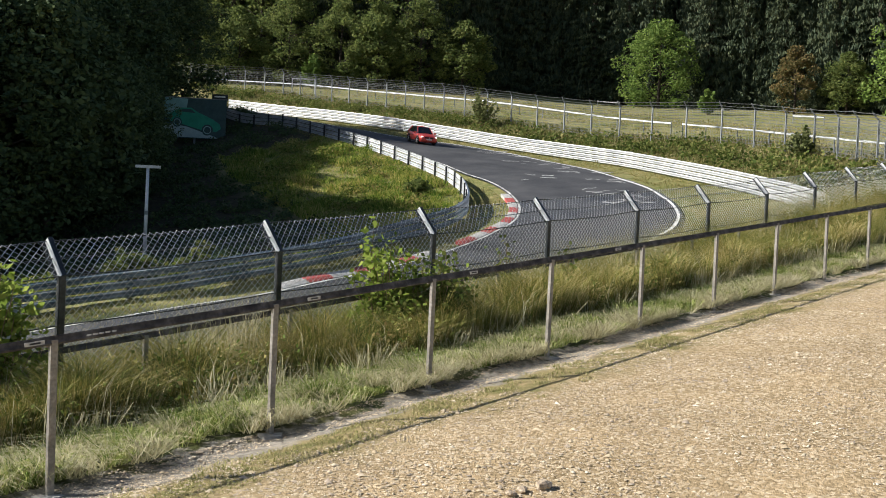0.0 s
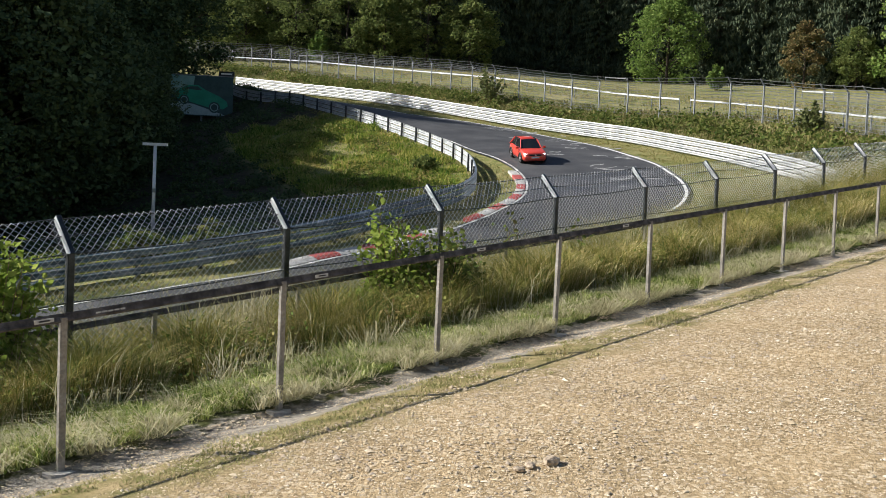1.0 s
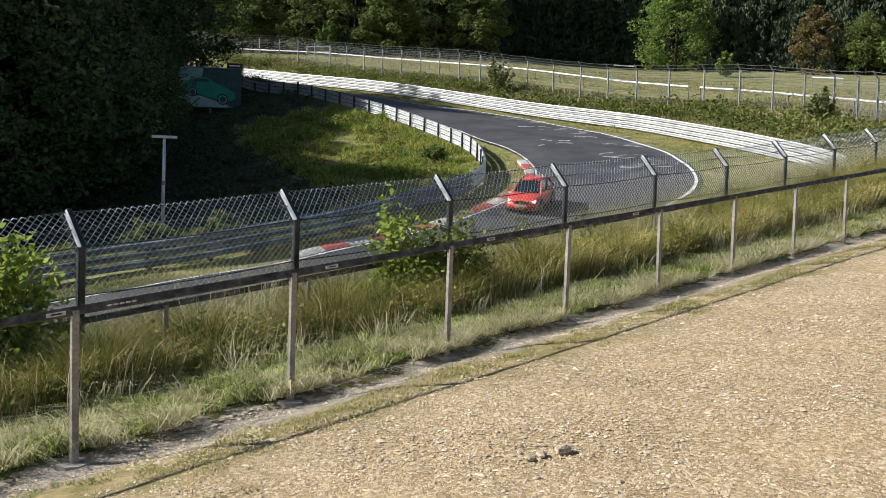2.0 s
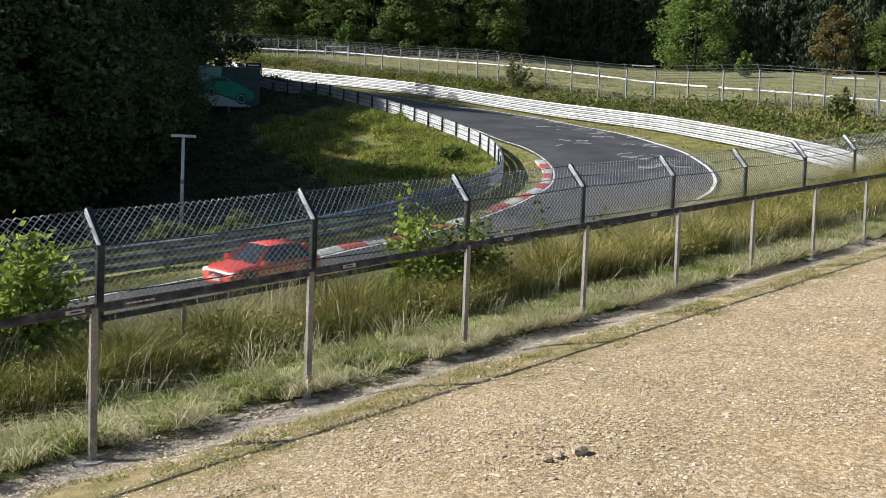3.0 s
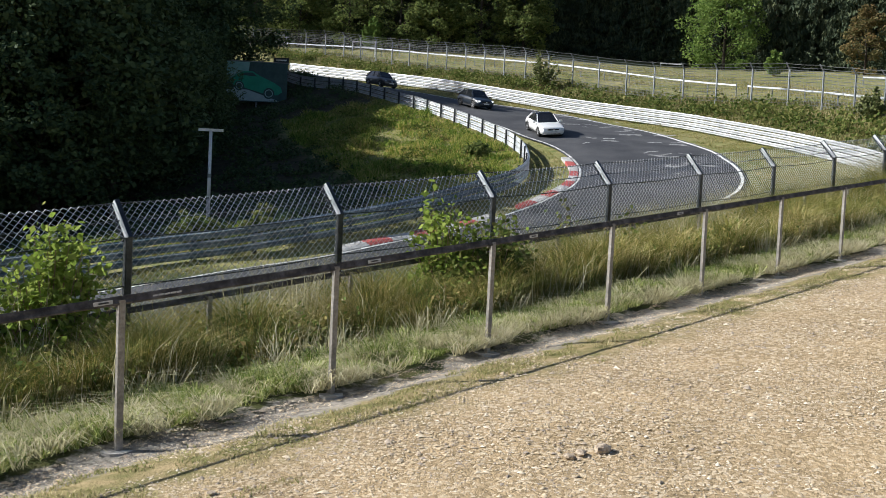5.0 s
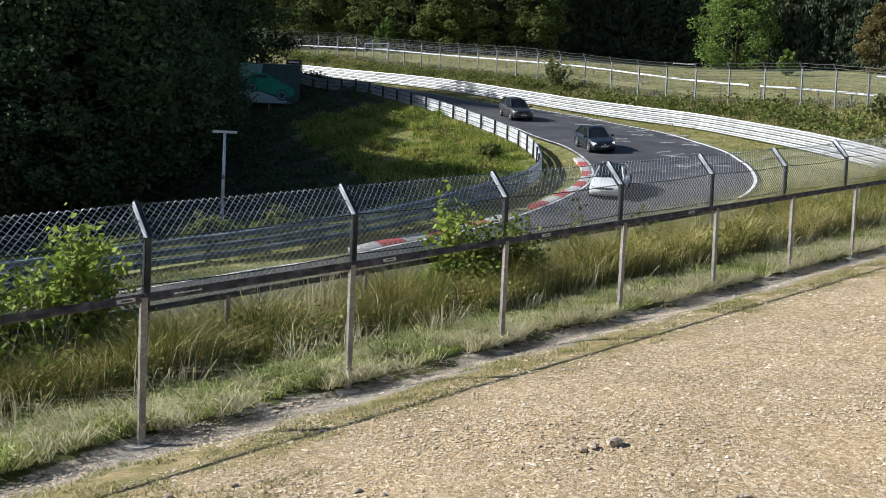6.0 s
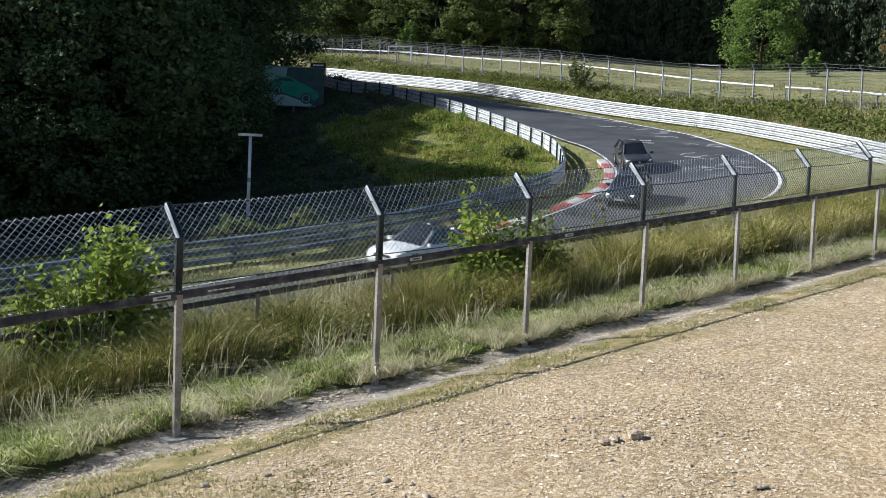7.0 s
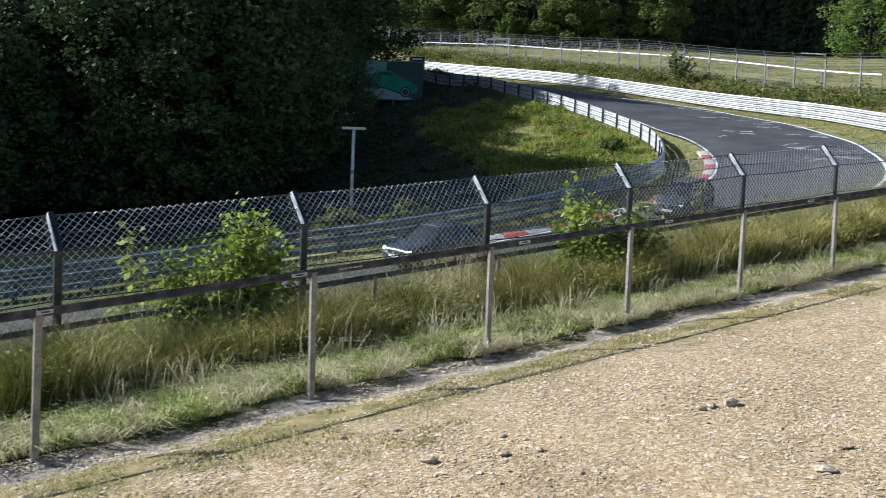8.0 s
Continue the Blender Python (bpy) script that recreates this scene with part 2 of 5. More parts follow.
    floor_and_shade = ramp_of(noise_of(1.8), [(0.35, (0.022, 0.02, 0.012)), (0.6, (0.05, 0.045, 0.022))])
    grass = mixed(litter.outputs["Fac"], grass, floor_and_shade)
    edge = mixed(step_of(ragged_fine, -0.14, 0.04), grass, stony)
    edge = mixed(step_of(ragged_fine, 0.42, 0.65), edge, earth_grass)
    color = mixed(step_of(ragged_fine, 0.95, 1.7), edge, gravel)
    L(color, bsdf.inputs["Base Color"])
    bmp = N("ShaderNodeBump")
    bmp.inputs["Strength"].default_value, bmp.inputs["Distance"].default_value = 1.0, 0.018
    L(math_of("ADD", math_of("MULTIPLY", vor.outputs["Distance"], -0.12), noise_of(38)), bmp.inputs["Height"])
    L(bmp.outputs["Normal"], bsdf.inputs["Normal"])
    return m


def road_material():
    """Dark worn asphalt with faint pale chalk scrawls and rubbered streaks."""
    m = mat("asphalt", [(0.028, 0.029, 0.032), (0.042, 0.043, 0.046), (0.06, 0.06, 0.062)], scale=0.35, rough=0.75, bump=0.25, bump_scale=70, distance=0.008, spec=0.4)
    return m


GROUND = ground_material()
ASPHALT = road_material()
WHITE_LINE = mat("road_paint_white", [(0.55, 0.55, 0.53), (0.75, 0.75, 0.72), (0.8, 0.8, 0.78)], scale=2.5, rough=0.7, bump=0.2)
WORN_LINE = mat("worn_road_paint", [(0.20, 0.20, 0.195), (0.42, 0.42, 0.40), (0.62, 0.62, 0.60)], scale=1.2, rough=0.8, bump=0.2)
CHALK = mat("faded_chalk", [(0.16, 0.16, 0.16), (0.36, 0.36, 0.35)], scale=3, rough=0.9)
KERB_RED = mat("kerb_red", [(0.27, 0.055, 0.05), (0.40, 0.10, 0.085)], scale=4, rough=0.7)
KERB_WHITE = mat("kerb_white", [(0.28, 0.27, 0.255), (0.50, 0.49, 0.46)], scale=4, rough=0.7)
STEEL = mat("galvanised_steel", [(0.40, 0.41, 0.42), (0.52, 0.53, 0.53), (0.62, 0.62, 0.62)], scale=1.2, rough=0.45, metal=0.3, bump=0.05)
GREY_STEEL = mat("grey_galvanised_steel", [(0.38, 0.40, 0.41), (0.50, 0.52, 0.53), (0.62, 0.63, 0.63)], scale=1.2, rough=0.5, metal=0.15, bump=0.05)
# blue-grey beams with the shade of their stretch put into the colour
SHADED_BEAM = mat("dark_blue_grey_beam", [(0.075, 0.105, 0.12), (0.135, 0.175, 0.195), (0.30, 0.33, 0.35)], scale=1.2, rough=0.45, metal=0.3, bump=0.05)
STEEL_DULL = mat("weathered_steel", [(0.14, 0.15, 0.15), (0.22, 0.23, 0.23)], scale=2, rough=0.55, metal=0.4, bump=0.1)
BLUE_STEEL = mat("blue_grey_steel", [(0.10, 0.15, 0.20), (0.2, 0.25, 0.3)], scale=1, rough=0.5, metal=0.4, bump=0.1)
RAIL_STEEL = mat("brown_weathered_rail", [(0.03, 0.026, 0.022), (0.07, 0.06, 0.05), (0.13, 0.115, 0.10)], scale=6, rough=0.7, metal=0.0, bump=0.2, spec=0.2)
POST_STEEL = mat("galvanised_post", [(0.16, 0.15, 0.13), (0.24, 0.22, 0.19), (0.32, 0.30, 0.27)], scale=5, rough=0.5, metal=0.35, bump=0.1)
# galvanised steel, paler to paint the arms' sunlit side
LIT_ARM_STEEL = mat("arm_steel", [(0.42, 0.43, 0.44), (0.62, 0.63, 0.64)], scale=9, rough=0.45, metal=0.2, bump=0.05)
FENCE_STEEL = mat("dark_fence_steel", [(0.03, 0.035, 0.038), (0.06, 0.065, 0.07)], scale=5, rough=0.35, metal=0.6, bump=0.05)
WIRE = mat("fence_wire", [(0.52, 0.53, 0.53), (0.70, 0.70, 0.69)], scale=8, rough=0.4, metal=0.3, bump=0)
CONCRETE = mat("concrete", [(0.30, 0.28, 0.25), (0.42, 0.40, 0.36)], scale=6, rough=0.9)
STONE = mat("stone", [(0.20, 0.155, 0.11), (0.33, 0.275, 0.215), (0.44, 0.345, 0.22), (0.50, 0.41, 0.28), (0.66, 0.59, 0.47)], scale=2, rough=0.9, per="island")
ROCK = mat("rock", [(0.20, 0.155, 0.11), (0.38, 0.31, 0.225), (0.50, 0.43, 0.33)], scale=9, rough=0.9, bump=0.6)
BARK = mat("bark", [(0.035, 0.028, 0.02), (0.08, 0.065, 0.05)], scale=6, rough=0.95, bump=0.6, bump_scale=18)
STICKER = mat("pale_sticker", [(0.38, 0.37, 0.35), (0.5, 0.49, 0.46)], scale=20, rough=0.6)
TALL_GRASS = leafy("tall_dry_grass", [(0.05, 0.085, 0.016), (0.14, 0.17, 0.034), (0.34, 0.285, 0.085), (0.66, 0.55, 0.30)], scale=1.1, through=0.06)
SHORT_GRASS = leafy("short_green_grass", [(0.07, 0.115, 0.02), (0.17, 0.235, 0.045), (0.34, 0.36, 0.11), (0.64, 0.60, 0.35)], scale=1.6, through=0.2)
PALE_GRASS = leafy("bleached_grass", [(0.30, 0.28, 0.14), (0.48, 0.44, 0.26), (0.62, 0.57, 0.40)], scale=0.8)
SLOPE_GRASS = leafy("bank_grass", [(0.05, 0.10, 0.016), (0.14, 0.22, 0.03), (0.33, 0.34, 0.075), (0.58, 0.44, 0.19)], scale=0.22)
BUSH_LEAF = leafy("bush_leaves", [(0.09, 0.14, 0.02), (0.20, 0.27, 0.045), (0.36, 0.40, 0.10)], scale=1.5, through=0.5)
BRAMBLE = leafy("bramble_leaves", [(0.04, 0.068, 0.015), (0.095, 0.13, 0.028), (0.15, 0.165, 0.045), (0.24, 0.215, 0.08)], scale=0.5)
SPRUCE_LEAF = leafy("spruce_needles", [(0.026, 0.042, 0.027), (0.055, 0.074, 0.042), (0.115, 0.13, 0.066)], scale=0.35, through=0.1)
BROAD_LEAF = leafy("broad_leaves", [(0.06, 0.095, 0.03), (0.13, 0.165, 0.048), (0.23, 0.25, 0.08)], scale=0.35, through=0.42)
LIGHT_LEAF = leafy("light_green_leaves", [(0.075, 0.13, 0.03), (0.145, 0.215, 0.05), (0.23, 0.29, 0.08)], scale=0.35)
RUSTY_LEAF = leafy("rusty_leaves", [(0.08, 0.09, 0.034), (0.15, 0.13, 0.055), (0.23, 0.15, 0.065)], scale=0.35)
# broadleaf green with the wood's shade put into the colour
SHADED_LEAF = leafy("shady_wood_leaves", [(0.028, 0.050, 0.024), (0.058, 0.086, 0.036), (0.105, 0.135, 0.052)], scale=0.3, through=0.15)
VERGE_GRASS = leafy("verge_grass", [(0.09, 0.12, 0.025), (0.19, 0.185, 0.05), (0.32, 0.26, 0.11), (0.40, 0.33, 0.17)], scale=0.5, through=0.2)
WEED_LEAF = leafy("weed_leaves", [(0.05, 0.08, 0.016), (0.11, 0.15, 0.03), (0.22, 0.22, 0.06), (0.36, 0.27, 0.11)], scale=0.8, through=0.3)
BANK_LEAF = leafy("grey_green_leaves", [(0.07, 0.09, 0.03), (0.14, 0.16, 0.06), (0.24, 0.25, 0.11)], scale=0.5, through=0.35)
DULL_GRASS = leafy("dull_bank_grass", [(0.06, 0.078, 0.02), (0.12, 0.125, 0.038), (0.21, 0.18, 0.075), (0.31, 0.25, 0.12)], scale=0.4, through=0.2)
PATH_GRASS = leafy("matted_path_grass", [(0.13, 0.16, 0.04), (0.25, 0.25, 0.085), (0.42, 0.36, 0.17), (0.58, 0.50, 0.30)], scale=1.2, through=0.25)
DRY_STEM = mat("dry_stem", [(0.16, 0.11, 0.06), (0.30, 0.22, 0.13)], scale=9, rough=0.9)
PETAL = mat("white_flower", [(0.6, 0.6, 0.55), (0.75, 0.75, 0.7)], scale=9, rough=0.7)
# ---- mesh building ----
class Shape:
    """Gathers vertices and faces of one mesh."""

    def __init__(self):
        self.v, self.f = [], []

    def add(self, verts, faces):
        n = len(self.v)
        self.v.extend(tuple(map(float, p)) for p in verts)
        self.f.extend(tuple(n + k for k in face) for face in faces)
        return self

    def box(self, size, m=None, chamfer=0.0):
        """A box about the origin, its upright edges cut by the chamfer, laid by the matrix m."""
        x, y, z = (s / 2 for s in size)
        c = min(chamfer, x * 0.6, y * 0.6)
        ring = [(x, y), (-x, y), (-x, -y), (x, -y)] if c <= 0 else [(x, y - c), (x - c, y), (-x + c, y), (-x, y - c), (-x, -y + c), (-x + c, -y), (x - c, -y), (x, -y + c)]
        n = len(ring)
        pts = [Vector((a, b, -z)) for a, b in ring] + [Vector((a, b, z)) for a, b in ring]
        if m is not None:
            pts = [m @ p for p in pts]
        return self.add(pts, [(k, (k + 1) % n, n + (k + 1) % n, n + k) for k in range(n)] + [tuple(range(n - 1, -1, -1)), tuple(range(n, 2 * n))])

    def tube(self, points, radii, sides=6):
        """A round bar along the points; radii: one, or one a point."""
        pts = [Vector(p) for p in points]
        radii = [radii] * len(pts) if isinstance(radii, (int, float)) else radii
        rings = []
        for k, p in enumerate(pts):
            way = (pts[min(k + 1, len(pts) - 1)] - pts[max(k - 1, 0)]).normalized()
            a = way.orthogonal().normalized() if not rings else (last - way * last.dot(way)).normalized()
            last = a
            b = way.cross(a)
            rings.append([p + radii[k] * (math.cos(t) * a + math.sin(t) * b) for t in (2 * math.pi * j / sides for j in range(sides))])
        n = len(rings)
        faces = [(r * sides + j, r * sides + (j + 1) % sides, (r + 1) * sides + (j + 1) % sides, (r + 1) * sides + j) for r in range(n - 1) for j in range(sides)]
        faces += [tuple(range(sides - 1, -1, -1)), tuple(range((n - 1) * sides, n * sides))]
        return self.add([q for ring in rings for q in ring], faces)

    def loft(self, rings, closed=True, caps=True):
        """Skin over rings of equal numbers of points."""
        n = len(rings[0])
        last = n if closed else n - 1
        faces = [(r * n + j, r * n + (j + 1) % n, (r + 1) * n + (j + 1) % n, (r + 1) * n + j) for r in range(len(rings) - 1) for j in range(last)]
        if caps and closed:
            faces += [tuple(range(n - 1, -1, -1)), tuple(range((len(rings) - 1) * n, len(rings) * n))]
        return self.add([p for ring in rings for p in ring], faces)

    def mesh(self, name, material, smooth=False):
        me = bpy.data.meshes.new(name)
        me.from_pydata(self.v, [], self.f)
        me.materials.append(material)
        if smooth:
            me.shade_smooth()
        me.update()
        return me


def part(name, shape, material, parent, label="", at=None, smooth=False):
    """One mesh object under a thing or a part."""
    ob = new(name, shape.mesh(name, material, smooth) if isinstance(shape, Shape) else shape)
    ob.parent = parent
    if at is not None:
        ob.matrix_basis = at
    return tagged(ob, label)


def thing(name, label, category, at=None, group="", kind=""):
    """An empty at the base of a thing, for its parts."""
    ob = new(name)
    ob.empty_display_size = 0.2
    if at is not None:
        ob.matrix_basis = at
    return tagged(ob, label, category, group, kind)


def big_mesh(name, verts, faces, material, smooth=False):
    """A mesh from arrays: verts (n, 3), faces a list or an (m, k) array."""
    me = bpy.data.meshes.new(name)
    faces = np.asarray(faces)
    me.vertices.add(len(verts))
    me.vertices.foreach_set("co", np.asarray(verts, np.float32).ravel())
    k = faces.shape[1]
    me.loops.add(faces.size)
    me.loops.foreach_set("vertex_index", faces.astype(np.int32).ravel())
    me.polygons.add(len(faces))
    me.polygons.foreach_set("loop_start", np.arange(0, faces.size, k, dtype=np.int32))
    me.polygons.foreach_set("loop_total", np.full(len(faces), k, np.int32))
    me.materials.append(material)
    me.update(calc_edges=True)
    if smooth:
        me.shade_smooth()
    return me


def blades(name, roots, tall, wide, lean, material, seed):
    """Grass: one tapered, bent blade (three triangles) at each root."""
    rng = np.random.default_rng(seed)
    n = len(roots)
    turn, bend_to = rng.uniform(0, 2 * np.pi, n), rng.uniform(0, 2 * np.pi, n)
    h = tall * rng.uniform(0.55, 1.15, n)
    out = np.c_[np.cos(bend_to), np.sin(bend_to), np.zeros(n)] * (h * lean * rng.uniform(0.2, 1.3, n))[:, None]
    side = np.c_[np.cos(turn), np.sin(turn), np.zeros(n)] * (wide * rng.uniform(0.6, 1.3, n) / 2)[:, None]
    up = np.c_[np.zeros(n), np.zeros(n), h]
    low, mid, tip = roots - [0, 0, 0.02], roots + 0.6 * up + 0.35 * out, roots + up * max(0.25, 1 - 0.25 * lean) + out
    v = np.stack([low - side, low + side, mid - 0.7 * side, mid + 0.7 * side, tip], 1).reshape(-1, 3)
    b = 5 * np.arange(n)[:, None]
    f = np.concatenate([b + [0, 1, 3], b + [0, 3, 2], b + [2, 3, 4]])
    return big_mesh(name, v, f, material)


def leaves_at(centres, size, rng, droop=0.0, long=1.5):
    """Verts and faces of small folded leaves (two triangles each) at the centres, turned at random."""
    n = len(centres)
    a = rng.normal(size=(n, 3))
    a[:, 2] = a[:, 2] * 0.6 - droop
    a /= np.linalg.norm(a, axis=1)[:, None]
    b = np.cross(a, rng.normal(size=(n, 3)))
    b /= np.linalg.norm(b, axis=1)[:, None]
    s = (size * rng.uniform(0.6, 1.3, n))[:, None]
    v = np.stack([centres - a * s * long / 2, centres + b * s / 2, centres + a * s * long / 2, centres - b * s / 2], 1).reshape(-1, 3)
    return v, 4 * np.arange(n)[:, None] + np.array([[0, 1, 2, 3]])
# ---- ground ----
def shade_edge(y):
    """How far right the dark floor that paints the wood's shade reaches."""
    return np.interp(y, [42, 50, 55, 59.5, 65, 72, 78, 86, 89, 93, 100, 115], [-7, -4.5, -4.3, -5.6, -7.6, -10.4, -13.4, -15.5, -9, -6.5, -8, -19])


def ground():
    xs = np.unique(np.r_[np.linspace(-900, -80, 12), np.arange(-80, -16, 2.0), np.arange(-16, -7, 0.5), np.arange(-7, 10, 0.2), np.arange(10, 20, 0.5), np.arange(20, 60, 2.0), np.linspace(60, 900, 14)])
    ys = np.unique(np.r_[np.linspace(-600, -30, 10), np.arange(-30, 2, 2.0), np.arange(2, 4.4, 0.4), np.arange(4.4, 19, 0.2), np.arange(19, 26, 0.4), np.arange(26, 160, 1.0), np.linspace(160, 230, 12), np.linspace(245, 1100, 10)])
    gx, gy = np.meshgrid(xs, ys)
    xy = np.c_[gx.ravel(), gy.ravel()]
    z = heights(np.clip(xy, (-260, -140), (260, 320)))
    rough = np.array([noise.fractal((a * 0.9, b * 0.9, 0), 1.0, 2.0, 4) for a, b in xy]) * 0.05
    near = np.abs((xy - RAIL_START[:2]) @ ACROSS) < 0.6
    rough[near] *= 0.3
    on_path = ((xy - RAIL_START[:2]) @ ACROSS > 0.6) & (np.abs(xy[:, 1]) < 40)
    rough[on_path] *= 0.15
    middle = np.vstack([spline(ROAD_INNER, 2.0), spline(ROAD_OUTER, 2.0)])
    for a in range(0, len(xy), 4000):
        off = np.sqrt(((xy[a : a + 4000, None, :] - middle[None]) ** 2).sum(-1)).min(1)
        rough[a : a + 4000] = rough[a : a + 4000] * np.clip((off - 3.0) / 4.0, 0.05, 1) - 0.03 * (off < 3.0)
    rough -= wash(xy)  # the turf ends in a small broken step
    nx, ny = len(xs), len(ys)
    q = (np.arange(ny - 1)[:, None] * nx + np.arange(nx - 1)).ravel()[:, None] + np.array([[0, 1, nx + 1, nx]])
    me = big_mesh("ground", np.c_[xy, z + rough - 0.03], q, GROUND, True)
    # the trodden meadow and mown verges, the woods' leaf litter, and painted shade
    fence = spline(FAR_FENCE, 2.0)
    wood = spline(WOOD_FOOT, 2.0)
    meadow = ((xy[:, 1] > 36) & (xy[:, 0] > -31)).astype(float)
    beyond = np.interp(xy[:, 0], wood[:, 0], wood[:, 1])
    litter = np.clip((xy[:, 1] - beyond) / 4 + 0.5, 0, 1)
    left_shade = np.clip((shade_edge(xy[:, 1]) - xy[:, 0]) / 1.5 + 0.5, 0, 1) * (xy[:, 1] > 42) * (xy[:, 1] < 115)
    for key, values in (("meadow", meadow), ("litter", np.maximum(litter, left_shade))):
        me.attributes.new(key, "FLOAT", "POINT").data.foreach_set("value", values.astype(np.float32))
    return tagged(new("ground", me), "tan gravel path and grassy banks rising to a meadow", "ground", kind="structure")


ground()


def even(knots_a, knots_b, count):
    a, b = spline(knots_a, 0.25), spline(knots_b, 0.25)
    return a[np.linspace(0, len(a) - 1, count).round().astype(int)], b[np.linspace(0, len(b) - 1, count).round().astype(int)]


def matched_road(step=0.8):
    """Inner and outer edge of the road in pairs: each inner place with the outer one across from it, knot by knot."""
    inner, outer = spline(ROAD_INNER, step), spline(ROAD_OUTER, 0.2)
    way = np.gradient(inner, axis=0)
    way /= np.linalg.norm(way, axis=1)[:, None]
    found, at = [], 0
    for p, w in zip(inner, way):
        ahead = np.abs((outer[at : at + 70] - p) @ w)
        at = at + int(ahead.argmin()) if len(ahead) else at
        found.append(outer[min(at, len(outer) - 1)])
    found = np.array(found)
    for _ in range(6):
        found[1:-1] = (found[:-2] + 2 * found[1:-1] + found[2:]) / 4
    return inner, found


ROAD_A, ROAD_B = matched_road()


def strip(name, a, b, lift, material, parts=2, label="", smooth=True):
    """A ribbon over the land between the lines a and b."""
    rows = [a + (b - a) * t for t in np.linspace(0, 1, parts + 1)]
    xy = np.stack(rows, 1).reshape(-1, 2)
    z = heights(xy) + lift
    n, k = len(a), parts + 1
    q = (np.arange(n - 1)[:, None] * k + np.arange(parts)).ravel()[:, None] + np.array([[0, 1, k + 1, k]])
    return new(name, big_mesh(name, np.c_[xy, z], q, material, smooth))


road = tagged(strip("road", ROAD_A, ROAD_B, 0.06, ASPHALT, 10), "dark worn asphalt racetrack sweeping downhill through a bend", "road", kind="structure")


def offset(line, by):
    way = np.gradient(line, axis=0)
    way /= np.linalg.norm(way, axis=1)[:, None]
    return line + np.c_[-way[:, 1], way[:, 0]] * by


outer_line = spline(ROAD_OUTER, 0.5)
tagged(strip("white_line_outer", offset(outer_line, -0.25), offset(outer_line, -0.43), 0.078, WHITE_LINE, 1), "white painted line along the outer road edge", "road marking", kind="structure")
inner_line = spline(ROAD_INNER, 0.5)
tagged(strip("white_line_inner", offset(inner_line, 0.10), offset(inner_line, 0.23), 0.078, WORN_LINE, 1), "worn grey-white line along the inner road edge", "road marking", kind="structure")


# ---- kerb of red and white blocks along the inside of the bend ----
def kerb(start, stop, label):
    line = spline(ROAD_INNER, 0.5)
    line = offset(line, 0.0)[(line[:, 1] < start) & (line[:, 1] > stop) & (line[:, 0] > -15)]
    base = thing("kerb", label, "kerb", kind="structure")
    for k in range(0, len(line) - 3, 3):
        seg = line[k : k + 4]
        inner, outer = offset(seg, -0.46), offset(seg, 0.05)
        s = Shape()
        rings = []
        for a, b in zip(inner, outer):
            za, zb = height(*a), height(*b)
            rings.append([(*a, za - 0.05), (*b, zb - 0.05), (*b, zb + 0.085), (*(a * 0.4 + b * 0.6), (za + zb) / 2 + 0.12), (*a, za + 0.13)])
        s.loft(rings)
        part("kerb_block", s, KERB_RED if (k // 3) % 2 else KERB_WHITE, base, "worn red block" if (k // 3) % 2 else "worn white block")


kerb(65.5, 51.0, "red and white painted kerb inside the bend")
kerb(48.8, 39.8, "red and white painted kerb further down the track")


# ---- crash barriers ----
W_BEAM = [(0.0, 0.0), (0.012, 0.03), (0.10, 0.06), (0.10, 0.105), (0.006, 0.14), (0.006, 0.17), (0.10, 0.205), (0.10, 0.25), (0.012, 0.28), (0.0, 0.31)]


def barrier(name, label, knots, rows, side, low, pitch, material, post_step, post_material, post_side, wide=0.06):
    """Rows of corrugated steel beams on posts. side: 1 if the corrugations face left of the line's way."""
    base = thing(name, label, "crash barrier", kind="structure")
    line = spline(knots, 1.0)
    levels = even_heights(line)
    per = 4
    for r in range(rows):
        for k in range(0, len(line) - 1, per):
            seg = line[k : min(k + per + 1, len(line))]
            if len(seg) < 2:
                continue
            way = np.gradient(seg, axis=0)
            way /= np.linalg.norm(way, axis=1)[:, None]
            out = np.c_[-way[:, 1], way[:, 0]] * side
            zs = levels[k : k + len(seg)]
            rings = []
            for p, o, z in zip(seg, out, zs):
                front = [(p[0] + o[0] * d, p[1] + o[1] * d, z + low + r * pitch + u * pitch / 0.37) for d, u in W_BEAM]
                back = [(p[0] + o[0] * (d - 0.008), p[1] + o[1] * (d - 0.008), z + low + r * pitch + u * pitch / 0.37) for d, u in reversed(W_BEAM)]
                rings.append(front + back)
            # past the bend the beams are blue-grey and carry painted shade
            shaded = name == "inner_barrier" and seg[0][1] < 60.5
            part("beam", Shape().loft(rings), SHADED_BEAM if shaded else material, base, "dark blue-grey beam" if shaded else "")
    dense = spline(knots, post_step)
    tall = low + rows * pitch - 0.01
    s = Shape()
    s.box((0.10, wide, tall + 0.3), pose(0, 0, tall / 2 - 0.15), 0.012)
    s.box((0.03, 0.10, tall * 0.6), pose(0.02, 0, tall * 0.6))
    me = s.mesh("barrier_post", post_material)
    way = np.gradient(dense, axis=0)
    for p, w in zip(dense, way):
        w = w / np.linalg.norm(w)
        o = np.array([-w[1], w[0]]) * side
        at = p + o * (-0.07 * post_side)
        part("barrier_post", me, post_material, base, at=pose(at[0], at[1], height(*p), 0, 0, math.degrees(math.atan2(w[1], w[0])) + 90))
    return base


barrier("outer_barrier", "four-beam galvanised crash barrier shining white in the sun", BARRIER, 4, -1, 0.06, 0.31, STEEL, 2.0, STEEL_DULL, 1)
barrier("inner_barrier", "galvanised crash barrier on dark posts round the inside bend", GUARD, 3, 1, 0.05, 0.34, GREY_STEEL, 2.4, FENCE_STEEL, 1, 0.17)


